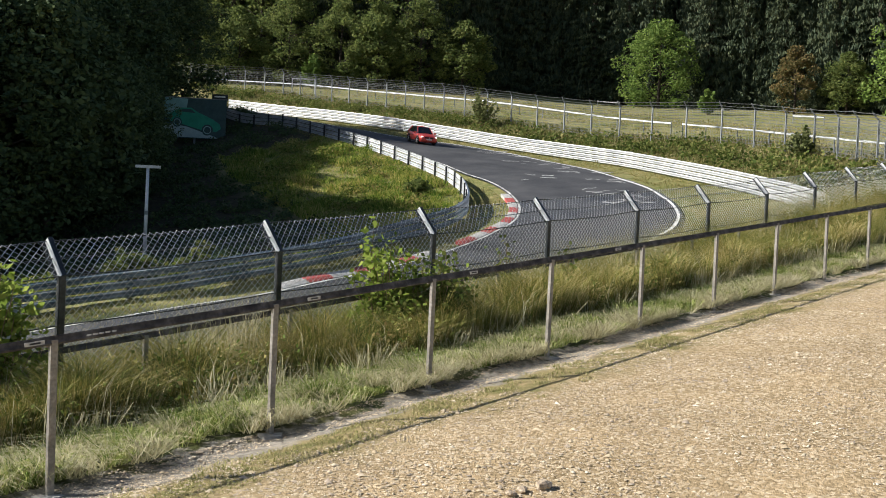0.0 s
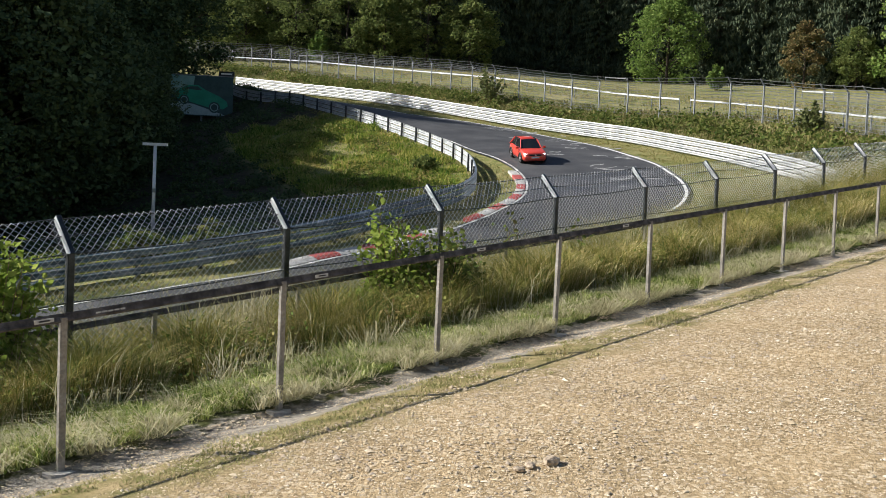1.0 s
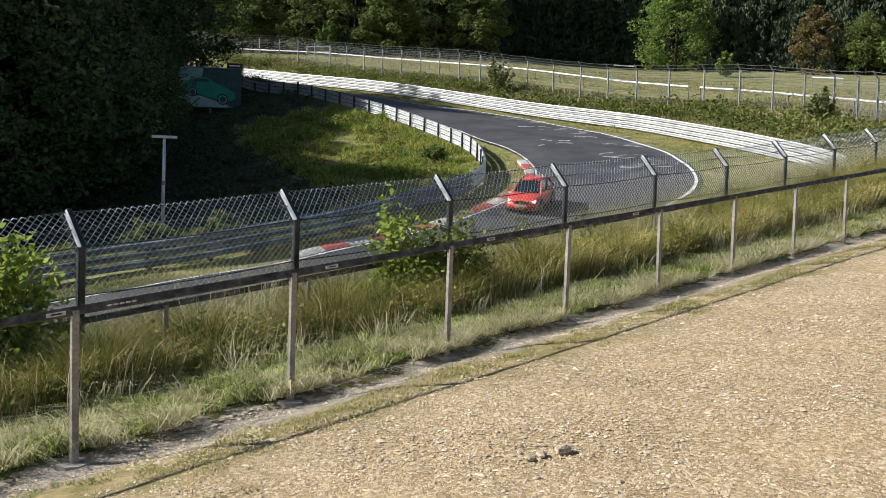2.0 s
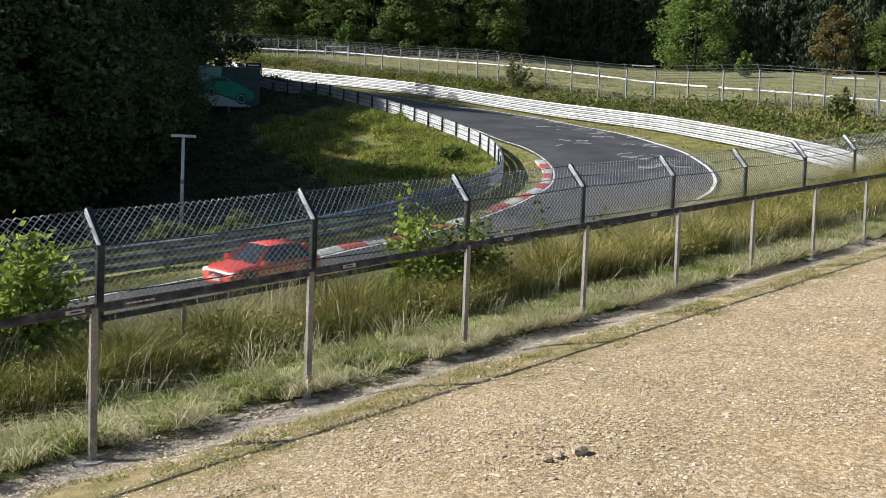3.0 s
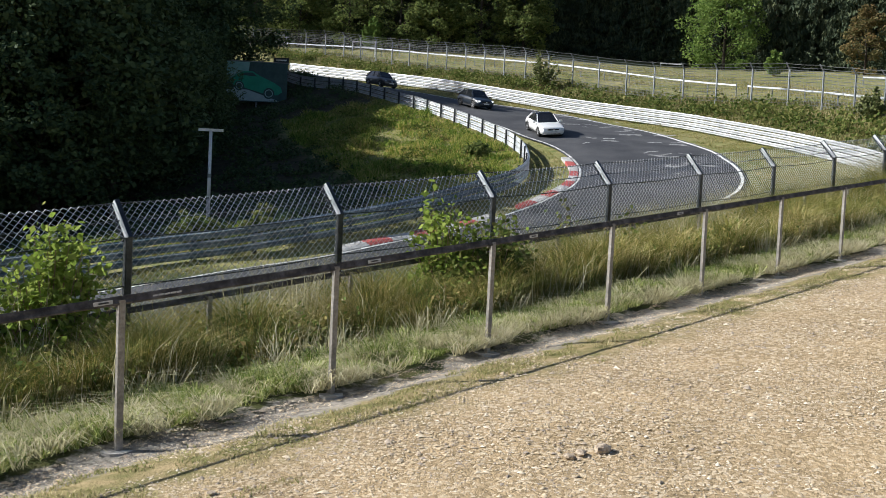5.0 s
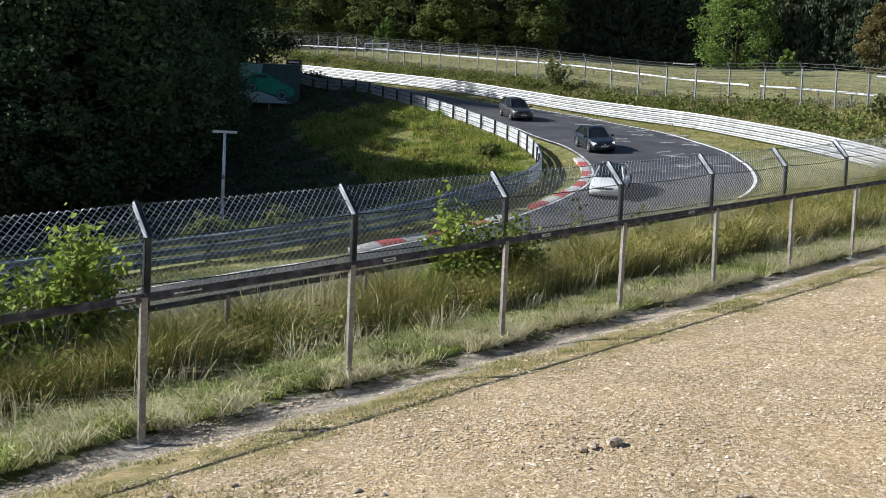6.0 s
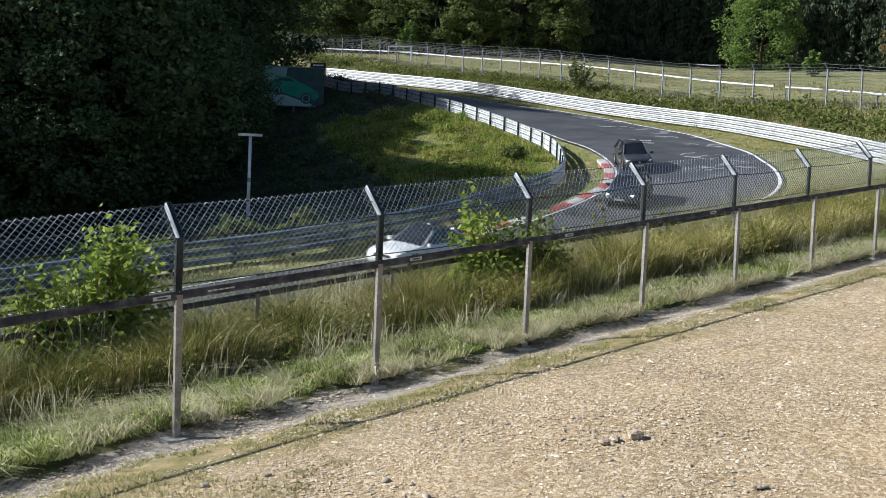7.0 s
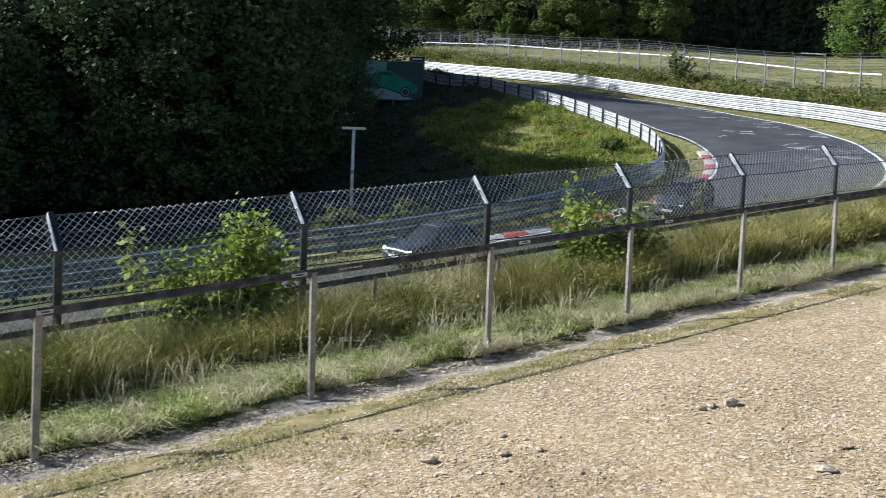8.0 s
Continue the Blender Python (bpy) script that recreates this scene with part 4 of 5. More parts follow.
def grasses():
    # long grass round the lower handrail, in swathes
    xy, s, p = scatter(310000, 1, (-9, 32), (-5.2, -1.5))
    front, s_front, p_front = scatter(90000, 3, (-9, 28), (-2.5, -1.55))
    xy, p = np.vstack([xy, front]), np.concatenate([p, p_front])
    swathe = patchy(xy, 1.1, 3.0) + 0.6 * patchy(xy, 0.35, 6.0)
    keep = swathe > -0.22 + 0.9 * (p + 1.8) * (p > -1.8)
    xy, p, swathe = xy[keep], p[keep], swathe[keep]
    tall = np.clip(0.72 + 0.62 * swathe + 0.28 * (-1.6 - p), 0.25, 1.75)
    tagged(new("tall_grass", blades("tall_grass", np.c_[xy, heights(xy)], tall, 0.0075, 0.75, TALL_GRASS, 2)), "long uncut grass going dry on the bank", "grass", kind="stuff")
    # dry flowering stalks that stand above it
    xy, s, p = scatter(6500, 12, (-9, 30), (-4.0, -1.2))
    keep = patchy(xy, 0.9, 11.0) > 0.0
    xy = xy[keep]
    tagged(new("dry_stalks", blades("dry_stalks", np.c_[xy, heights(xy)], 0.85 + 0.25 * (-1.5 - p[keep]), 0.011, 0.6, PALE_GRASS, 13)), "bleached grass stalks above the long grass", "grass", kind="stuff")
    # nodding seed heads along the front of the long grass
    xy, s, p = scatter(9000, 112, (-9, 28), (-1.9, -1.2))
    keep = patchy(xy, 0.5, 111.0) > 0.12
    xy = xy[keep]
    tagged(new("seed_heads", blades("seed_heads", np.c_[xy, heights(xy)], np.full(len(xy), 0.62), 0.010, 1.3, PALE_GRASS, 113)), "pale nodding grass heads before the long grass", "grass", kind="stuff")
    # short grass between the handrails, thinning out onto the path
    xy, s, p = scatter(170000, 4, (-9, 34), (-1.3, 0.35))
    keep = (patchy(xy, 0.45, 5.0) + 0.5 * patchy(xy, 1.6, 8.0) > (p + 0.10) * 4.0 - 0.1 * (p < -0.1)) & (patchy(xy, 0.22, 15.0) > -0.2)
    xy, p = xy[keep], p[keep]
    tall = np.clip(0.13 - 0.09 * p + 0.22 * patchy(xy, 0.4, 1.0), 0.05, 0.5)
    tagged(new("short_grass", blades("short_grass", np.c_[xy, heights(xy)], tall, 0.010, 1.8, SHORT_GRASS, 5)), "trampled green grass under the handrail", "grass", kind="stuff")
    # matted bleached tufts
    xy, s, p = scatter(95000, 14, (-9, 30), (-1.1, 0.05))
    keep = patchy(xy, 0.6, 21.0) + 0.5 * patchy(xy, 0.2, 23.0) > 0.02
    xy = xy[keep]
    tagged(new("bleached_grass", blades("bleached_grass", np.c_[xy, heights(xy)], 0.22 + 0.18 * patchy(xy, 0.3, 27.0), 0.009, 2.4, PALE_GRASS, 15)), "flattened bleached grass tufts", "grass", kind="stuff")
    # thin matted grass beyond the stony strip, thinning out into the gravel
    xy, s, p = scatter(170000, 24, (-6, 24), (0.35, 4.2))
    wide = 0.55 + 0.5 * np.clip(1.5 - s, 0, 4)
    keep = patchy(xy, 0.7, 31.0) + 0.6 * patchy(xy, 0.2, 33.0) > -0.25 + 0.85 * np.abs(p - 0.75 - 0.2 * wide) / wide
    xy = xy[keep]
    tagged(new("path_grass", blades("path_grass", np.c_[xy, heights(xy) - wash(xy) - 0.024], np.full(len(xy), 0.030), 0.007, 3.4, PATH_GRASS, 25)), "thin worn grass growing through the gravel", "grass", kind="stuff")
    # the sunny bank inside the bend
    rng = np.random.default_rng(8)
    a, b = rng.uniform(-18, 6.5, 210000), rng.uniform(39, 105, 210000)
    guard = spline(GUARD, 0.5)
    upper, lower = guard[guard[:, 1] > 62.1], guard[guard[:, 1] < 62.1]
    right = np.where(b > 62.1, np.interp(b, upper[::-1, 1], upper[::-1, 0]), np.interp(b, lower[::-1, 1], lower[::-1, 0]))
    # the grass stops where the wood's shade is painted
    keep = (a < right - 0.25) & ((a > shade_edge(b) + 0.4) | (b < 43))
    xy = np.c_[a, b][keep]
    tall = np.clip(0.32 + 0.95 * patchy(xy, 2.2, 2.0) + 0.6 * patchy(xy, 0.8, 4.0), 0.03, 1.5)
    tagged(new("bank_grass", blades("bank_grass", np.c_[xy, heights(xy)], tall, 0.045, 1.1, SLOPE_GRASS, 9)), "rough green and yellow grass on the bank inside the bend", "grass", kind="stuff")
    # the bank under the meadow fence, and the meadow itself
    fence, foot = spline(FAR_FENCE, 0.6), spline(BARRIER, 0.6)
    n = 60000
    t, u = rng.uniform(0, 1, n), rng.uniform(0.03, 1.25, n)
    low, high = foot[(t * (len(foot) - 1)).astype(int)], fence[(t * (len(fence) - 1)).astype(int)]
    xy = low + (high - low) * u[:, None] + rng.normal(0, 0.3, (n, 2))
    tall = np.clip(0.28 + 0.3 * patchy(xy, 2.0, 12.0), 0.08, 0.7)
    tagged(new("fence_bank_grass", blades("fence_bank_grass", np.c_[xy, heights(xy)], tall, 0.05, 0.6, DULL_GRASS, 19)), "green and dry grass on the bank behind the crash barrier", "grass", kind="stuff")

    # mown verges on both sides of the road
    outer, inner = spline(ROAD_OUTER, 0.5), spline(ROAD_INNER, 0.5)
    for line, side, reach, seed in ((outer, 1, 6.0, 51), (inner, -1, 2.6, 52)):
        line = line[(line[:, 1] > 30) & (line[:, 1] < 118)]
        n = 42000 if side > 0 else 16000
        k = rng.integers(1, len(line) - 1, n)
        way = line[k + 1] - line[k - 1]
        way /= np.linalg.norm(way, axis=1)[:, None]
        xy = line[k] + np.c_[-way[:, 1], way[:, 0]] * (side * (0.55 + reach * rng.uniform(0, 1, n)))[:, None] + way * rng.uniform(-0.3, 0.3, n)[:, None]
        away = np.min(np.linalg.norm(xy[:, None, :] - ROAD_MID[None, :, :], axis=2), axis=1)
        keep = (away > 5.4) & (patchy(xy, 1.4, 61.0) > -0.35)
        xy = xy[keep]
        tall = np.clip(0.09 + 0.10 * patchy(xy, 1.1, 63.0), 0.03, 0.3)
        tagged(new("verge_grass", blades("verge_grass", np.c_[xy, heights(xy)], tall, 0.035, 1.1, VERGE_GRASS, seed)), "short green and straw-coloured grass on the verge", "grass", kind="stuff")
    # trodden meadow behind the fence
    n = 60000
    k = rng.integers(0, len(fence), n)
    xy = fence[k] + np.c_[rng.uniform(0.3, 22, n), rng.uniform(0.3, 20, n)]
    xy = xy[patchy(xy, 2.4, 71.0) > -0.1]
    tall = np.clip(0.14 + 0.16 * patchy(xy, 3.0, 73.0), 0.04, 0.45)
    tagged(new("meadow_grass", blades("meadow_grass", np.c_[xy, heights(xy)], tall, 0.05, 0.9, VERGE_GRASS, 53)), "thin trodden meadow grass behind the fence", "grass", kind="stuff")


def undergrowth():
    """Low dark plants, added to deepen shade between the trees and sunny grass."""
    rng = np.random.default_rng(88)
    b = rng.uniform(43, 108, 2600)
    a = shade_edge(b) - rng.uniform(0, 1, 2600) ** 1.3 * 13 + rng.normal(0, 0.5, 2600)
    xy = np.c_[a, b]
    xy = xy[(patchy(xy, 2.5, 81.0) > -0.12) & ((b < 86) | (a < shade_edge(b) - 3.0))]
    z = heights(xy)
    centres = []
    for p, h in zip(xy, z):
        r = rng.uniform(0.2, 0.5)
        k = int(70 * r)
        d = rng.normal(size=(k, 3)) * (r * 0.6)
        d[:, 2] = np.abs(d[:, 2]) * 0.9
        centres.append(np.array([p[0], p[1], h]) + d)
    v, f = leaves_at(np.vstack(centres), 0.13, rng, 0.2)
    tagged(new("undergrowth", big_mesh("undergrowth", v, f, SHADED_LEAF)), "low leafy undergrowth that darkens the shaded floor", "undergrowth", kind="stuff")


undergrowth()


def dry_tufts():
    """Bleached flowering grass standing up against the chain-link fence."""
    rng = np.random.default_rng(97)
    roots, tall = [], []
    for low, high, count in ((0.35, 0.85, 9), (1.75, 2.7, 11), (-0.95, -0.45, 8), (-2.0, -1.2, 10), (3.1, 4.4, 6)):
        for k in rng.uniform(low, high, count):
            x, y = FENCE_START[:2] + k * FENCE_STEP[:2] + ACROSS[:2] * rng.uniform(0.15, 0.9)
            n = rng.integers(25, 60)
            xy = np.array([x, y]) + rng.normal(0, 0.09, (n, 2))
            roots.append(np.c_[xy, heights(xy)])
            tall.append(np.full(n, rng.uniform(1.15, 1.7)))
    roots, tall = np.vstack(roots), np.concatenate(tall)
    tagged(new("dry_tufts", blades("dry_tufts", roots, tall, 0.011, 0.32, PALE_GRASS, 98)), "tall bleached grass tufts against the chain-link fence", "grass", kind="stuff")


dry_tufts()
ROAD_MID = (ROAD_A + ROAD_B) / 2
grasses()


# ---- brambles, shrubs and undergrowth ----
def brambles():
    rng = np.random.default_rng(40)
    fence, foot = spline(FAR_FENCE, 0.5), spline(BARRIER, 0.5)
    n = 800
    t = rng.uniform(0, 1, n)
    u = np.clip(rng.normal(0.68, 0.17, n), 0.3, 1.05)
    low, high = foot[(t * (len(foot) - 1)).astype(int)], fence[(t * (len(fence) - 1)).astype(int)]
    xy = low + (high - low) * u[:, None]
    size = np.clip(0.42 + 0.8 * patchy(xy, 2.6, 17.0) + rng.uniform(-0.1, 0.25, n), 0.0, 1.1)
    xy, size = xy[size > 0.25], size[size > 0.25]
    z = heights(xy)
    centres = []
    for p, h, r in zip(xy, z, size):
        k = int(60 * r)
        d = rng.normal(size=(k, 3))
        d /= np.linalg.norm(d, axis=1)[:, None]
        d *= (r * rng.uniform(0.5, 1.1, k))[:, None]
        centres.append(np.array([p[0], p[1], h + 0.3 * r]) + d * [1.2, 1.2, 0.95])
    c = np.vstack(centres)
    v, f = leaves_at(c, 0.2, rng, 0.2, 1.3)
    tagged(new("bramble_hedge", big_mesh("bramble_hedge", v, f, BRAMBLE)), "low brambles and nettles along the bank under the fence", "bramble", kind="stuff")
    # undergrowth that closes the foot of the wood
    edge = spline(WOOD_FOOT, 0.5)
    n = 420
    p = edge[rng.integers(0, len(edge), n)] + rng.normal(0, 1.2, (n, 2)) + [0.5, 1.5]
    z = heights(p)
    centres = []
    for q, h in zip(p, z):
        r = rng.uniform(0.8, 1.9)
        k = int(45 * r)
        d = rng.normal(size=(k, 3))
        d /= np.linalg.norm(d, axis=1)[:, None]
        d *= (r * rng.uniform(0.5, 1.1, k))[:, None]
        centres.append(np.array([q[0], q[1], h + 0.5 * r]) + d)
    v, f = leaves_at(np.vstack(centres), 0.30, rng, 0.1, 1.3)
    tagged(new("wood_undergrowth", big_mesh("wood_undergrowth", v, f, SPRUCE_LEAF)), "dark undergrowth along the edge of the wood", "undergrowth", kind="stuff")
    # weeds and small shrubs on the sunny bank and in the shade above it
    n = 620
    p = np.c_[rng.uniform(-16, 1.9, n), rng.uniform(57.5, 90, n)]
    p = p[(p[:, 0] < 2.5 - 0.28 * np.abs(p[:, 1] - 62.5) * (p[:, 1] > 62.5)) & (patchy(p, 3.75, 5.0) > -0.05) & (p[:, 0] > shade_edge(p[:, 1]) + 0.5)]
    centres = []
    for q, h in zip(p, heights(p)):
        r = rng.uniform(0.25, 0.95)
        k = int(100 * r)
        d = rng.normal(size=(k, 3))
        d /= np.linalg.norm(d, axis=1)[:, None]
        d *= (r * rng.uniform(0.4, 1.1, k))[:, None]
        centres.append(np.array([q[0], q[1], h + 0.2 * r]) + d * [1, 1, 0.7])
    v, f = leaves_at(np.vstack(centres), 0.13, rng, 0.2, 1.4)
    tagged(new("bank_weeds", big_mesh("bank_weeds", v, f, WEED_LEAF)), "clumps of weeds and brambles on the bank", "weeds", kind="stuff")


brambles()


def shrub(name, label, x, y, tall, spread, stems, per, size, leaf, seed, flowers=0):
    """A leafy bush: bent stems, each set with leaves."""
    rng = np.random.default_rng(seed)
    base = thing(name, label, "shrub", at=pose(x, y, height(x, y)))
    wood = Shape()
    centres, tips = [], []
    for k in range(stems):
        a, lean = rng.uniform(0, 2 * math.pi), rng.uniform(0.1, 1.0)
        h = tall * rng.uniform(0.45, 1.0) * (1.05 - 0.45 * lean)
        out = Vector((math.cos(a), math.sin(a), 0)) * spread * lean
        pts = [Vector((0, 0, -0.1)) + out * 0.1, out * 0.5 + Vector((0, 0, h * 0.55)), out * 0.9 + Vector((rng.normal(0, 0.05), rng.normal(0, 0.05), h))]
        wood.tube(pts, [0.012, 0.009, 0.004], 4)
        t = rng.uniform(0.25, 1.05, per)[:, None]
        line = np.array(pts[0]) * (1 - t) ** 2 + 2 * np.array(pts[1]) * t * (1 - t) + np.array(pts[2]) * t**2
        centres.append(line + rng.normal(0, 0.075, (per, 3)))
        tips.append(tuple(pts[2]))
    part("woody_stem", wood, DRY_STEM, base)
    v, f = leaves_at(np.vstack(centres), size, rng, 0.25, 1.4)
    part("foliage", big_mesh("foliage", v, f, leaf), leaf, base)
    if flowers:
        c = np.array(tips)[:flowers] + rng.normal(0, 0.04, (min(flowers, len(tips)), 3))
        v, f = leaves_at(np.repeat(c, 4, axis=0) + rng.normal(0, 0.02, (4 * len(c), 3)), 0.045, rng)
        tagged(part("blossom", big_mesh("blossom", v, f, PETAL), PETAL, base, "small white flowers"), kind="stuff")
    return base


shrub("elder_bush", "leafy green bush growing through the lower handrail", -0.15, 13.6, 2.1, 0.6, 50, 70, 0.055, BUSH_LEAF, 61)
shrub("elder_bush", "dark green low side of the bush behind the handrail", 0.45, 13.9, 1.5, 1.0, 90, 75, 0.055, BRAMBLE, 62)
shrub("sapling", "thin leafy sapling standing beside the fence post", -0.35, 13.75, 2.55, 0.22, 5, 70, 0.085, BUSH_LEAF, 63)
shrub("bindweed_bush", "light green climbing bush with white flowers at the fence", -3.95, 10.2, 2.3, 0.6, 90, 80, 0.058, BUSH_LEAF, 64, 14)
shrub("bindweed_bush", "spreading light green bush at the foot of the fence", -4.55, 9.75, 1.85, 0.65, 75, 70, 0.056, BUSH_LEAF, 65, 6)
shrub("sapling", "slender sapling with few leaves behind the fence", -5.25, 9.9, 2.3, 0.25, 7, 40, 0.08, BUSH_LEAF, 66)
shrub("fence_weed", "tall weed beside a fence post", 1.75, 16.7, 1.8, 0.35, 20, 26, 0.06, BRAMBLE, 67, 4)
shrub("fence_weed", "bushy weed between handrail and fence", 2.7, 16.6, 1.35, 0.5, 26, 36, 0.06, BRAMBLE, 68, 3)
shrub("fence_weed", "green weed at the fence", 0.75, 15.4, 1.7, 0.4, 22, 36, 0.06, BUSH_LEAF, 69)
shrub("track_shrub", "low shrub in front of the shady hollow", -10.4, 40.8, 1.5, 1.3, 40, 60, 0.15, BRAMBLE, 70)
shrub("track_shrub", "low shrub beside the crash barrier", -7.9, 41.8, 1.4, 1.2, 35, 60, 0.15, BRAMBLE, 71)
shrub("bank_shrub", "green bush under the meadow fence", 7.6, 105.6, 3.9, 1.9, 34, 34, 0.2, BANK_LEAF, 72)
shrub("bank_shrub", "green shrub below the meadow fence", 28.2, 73.1, 2.3, 1.3, 36, 40, 0.17, BANK_LEAF, 73)
shrub("bank_shrub", "dark green shrub on the sunny bank", 0.9, 68.2, 1.1, 1.0, 40, 50, 0.16, BROAD_LEAF, 74)
shrub("meadow_shrub", "grey-green shrub at the edge of the meadow", 36.9, 126.9, 3.2, 1.5, 50, 70, 0.27, LIGHT_LEAF, 75)
shrub("meadow_shrub", "yellow-green bush behind the far fence", -13.8, 151, 5.0, 2.0, 60, 90, 0.32, LIGHT_LEAF, 76)


# leafy weeds all through the long grass
def bank_plants():
    rng = np.random.default_rng(140)
    n = 1900
    s, p = rng.uniform(-9, 32, n), rng.uniform(-4.6, -1.45, n)
    xy = RAIL_START[:2] + s[:, None] * ALONG + p[:, None] * ACROSS
    keep = patchy(xy, 1.2, 51.0) > -0.1
    xy, p = xy[keep], p[keep]
    centres = []
    for q, h, side in zip(xy, heights(xy), p):
        tall = max(0.2, rng.uniform(0.3, 0.75) + 0.14 * (-1.5 - side))
        k = rng.integers(35, 90)
        t = rng.uniform(0.1, 1, k)
        d = rng.normal(0, 0.14, (k, 3)) * [1, 1, 0.3]
        centres.append(np.array([q[0], q[1], h]) + d + np.c_[np.zeros(k), np.zeros(k), t * tall])
    v, f = leaves_at(np.vstack(centres), 0.034, rng, 0.2, 1.8)
    tagged(new("bank_plants", big_mesh("bank_plants", v, f, WEED_LEAF)), "leafy weeds among the long grass of the bank", "weeds", kind="stuff")


bank_plants()


# ---- stones on the path ----
def stones():
    rng = np.random.default_rng(90)
    n = 240000
    s, p = -6 + 30 * rng.uniform(0, 1, n) ** 1.25, -0.05 + 8.5 * rng.uniform(0, 1, n) ** 1.4
    xy = RAIL_START[:2] + s[:, None] * ALONG + p[:, None] * ACROSS
    keep = (patchy(xy, 0.9, 41.0) + 0.5 * patchy(xy, 0.25, 43.0) > -0.3 - 0.15 * (p < 0.5) + 0.35 * ((p > 0.5) & (p < 1.0))) & (xy[:, 1] > 3.0)
    xy, p = xy[keep], p[keep]
    n = len(xy)
    r = np.clip(rng.lognormal(-5.0, 0.5, n), 0.004, 0.034)
    r = np.where(p < 0.5, r * 0.9, r)
    base = np.array([(1.3, 0, 0), (0.1, 0.8, 0.1), (-1.1, 0.1, 0), (0.2, -0.8, 0.1), (0.15, 0.1, 0.62)])
    v = base[None] * rng.uniform(0.5, 1.5, (n, 5, 3))
    a = rng.uniform(0, 2 * np.pi, n)
    c, d = np.cos(a)[:, None], np.sin(a)[:, None]
    v = np.stack([v[..., 0] * c - v[..., 1] * d, v[..., 0] * d + v[..., 1] * c, v[..., 2]], -1) * r[:, None, None]
    v += np.c_[xy, heights(xy) - wash(xy) - 0.028][:, None, :]
    f = (5 * np.arange(n)[:, None, None] + np.array([(0, 1, 4), (1, 2, 4), (2, 3, 4), (3, 0, 4)])).reshape(-1, 3)
    tagged(new("path_stones", big_mesh("path_stones", v.reshape(-1, 3), f, STONE)), "loose pale stones and gravel on the path", "stones", kind="stuff")


stones()


def rock(x, y, size, seed, label):
    rng = np.random.default_rng(seed)
    s = Shape()
    rings = []
    for k, (t, w) in enumerate(((-0.15, 0.8), (0.1, 1.0), (0.3, 0.85), (0.45, 0.45))):
        rings.append([(size[0] * w * math.cos(a) * rng.uniform(0.8, 1.15), size[1] * w * math.sin(a) * rng.uniform(0.8, 1.15), size[2] * t * rng.uniform(0.9, 1.1)) for a in np.linspace(0, 2 * math.pi, 9, endpoint=False)])
    s.loft(rings)
    ob = new("rock", s.mesh("rock", ROCK))
    ob.matrix_basis = pose(x, y, height(x, y) - 0.02, 0, 0, seed * 47)
    return tagged(ob, label, "rock", "rocks on the path")



rock(1.02, 6.87, (0.075, 0.05, 0.10), 1, "dark rough rock lying on the gravel")
rock(0.87, 6.82, (0.06, 0.035, 0.06), 2, "pale broken rock lying on the gravel")
rock(0.79, 6.75, (0.045, 0.04, 0.05), 3, "small dark rock lying on the gravel")
rock(-1.07, 5.54, (0.06, 0.045, 0.06), 4, "pale rounded stone on the path")
rock(-0.59, 5.68, (0.055, 0.03, 0.03), 5, "flat dark stone on the path")
rock(-0.36, 5.78, (0.04, 0.03, 0.035), 6, "small dark stone on the path")
rock(1.40, 5.42, (0.08, 0.06, 0.06), 7, "broad brown rock on the gravel")
rock(1.63, 5.85, (0.06, 0.03, 0.03), 8, "flat pale stone on the gravel")
rock(-1.44, 6.27, (0.035, 0.03, 0.035), 9, "small pale stone at the grass edge")
rock(-1.80, 6.10, (0.035, 0.03, 0.035), 10, "small white stone in the grass")


# ---- stickers on the handrail ----
def rail_sticker(s, length, up, label, bars, backed=True):
    x, y = by_rail(s, 0.0275)
    z = RAIL_START[2] + 0.1086 * s + 1.05 + up
    turn = math.degrees(math.atan2(ALONG[1], ALONG[0]))
    base = thing("rail_sticker", label, "sticker", at=pose(x, y, z, 0, -math.degrees(math.atan(0.1086)), turn), group="stickers on the handrail")
    if backed:
        part("backing", Shape().box((length, 0.002, 0.030)), STICKER, base)
    for k in range(bars):
        part("bar", Shape().box((length * 0.55 / bars, 0.002, 0.012), pose(-length * 0.35 + length * 0.75 * (k + 0.5) / bars, -0.002, 0)), INK if backed else STICKER, base, "dark bar" if backed else "pale bar")


INK = mat("sticker_ink", [(0.03, 0.03, 0.03), (0.05, 0.05, 0.05)], scale=9, rough=0.6, bump=0)
for at, length, bars in ((-0.17, 0.15, 1), (2.42, 0.15, 1), (4.62, 0.13, 1), (7.4, 0.13, 1), (-2.3, 0.12, 1)):
    rail_sticker(at, length, 0.0, "worn pale sticker on the handrail", bars)
rail_sticker(0.34, 0.34, 0.0, "pale painted marks on the handrail", 5, False)


# ---- hoarding in the shade: a green car on a pale ramp ----
PANEL_DARK = mat("hoarding_dark", [(0.02, 0.05, 0.048), (0.04, 0.08, 0.075)], scale=1.5, rough=0.5, bump=0)
PANEL_TEAL = mat("hoarding_teal", [(0.13, 0.28, 0.26), (0.22, 0.38, 0.355)], scale=1.2, rough=0.5, bump=0)
PANEL_GREEN = mat("hoarding_green", [(0.016, 0.19, 0.115), (0.03, 0.28, 0.17)], scale=1.0, rough=0.5, bump=0)
PANEL_PALE = mat("hoarding_pale", [(0.26, 0.36, 0.36), (0.36, 0.46, 0.455)], scale=1.6, rough=0.5, bump=0)
PANEL_RIM = mat("hoarding_rim", [(0.20, 0.36, 0.34), (0.3, 0.45, 0.43)], scale=6, rough=0.5, bump=0)


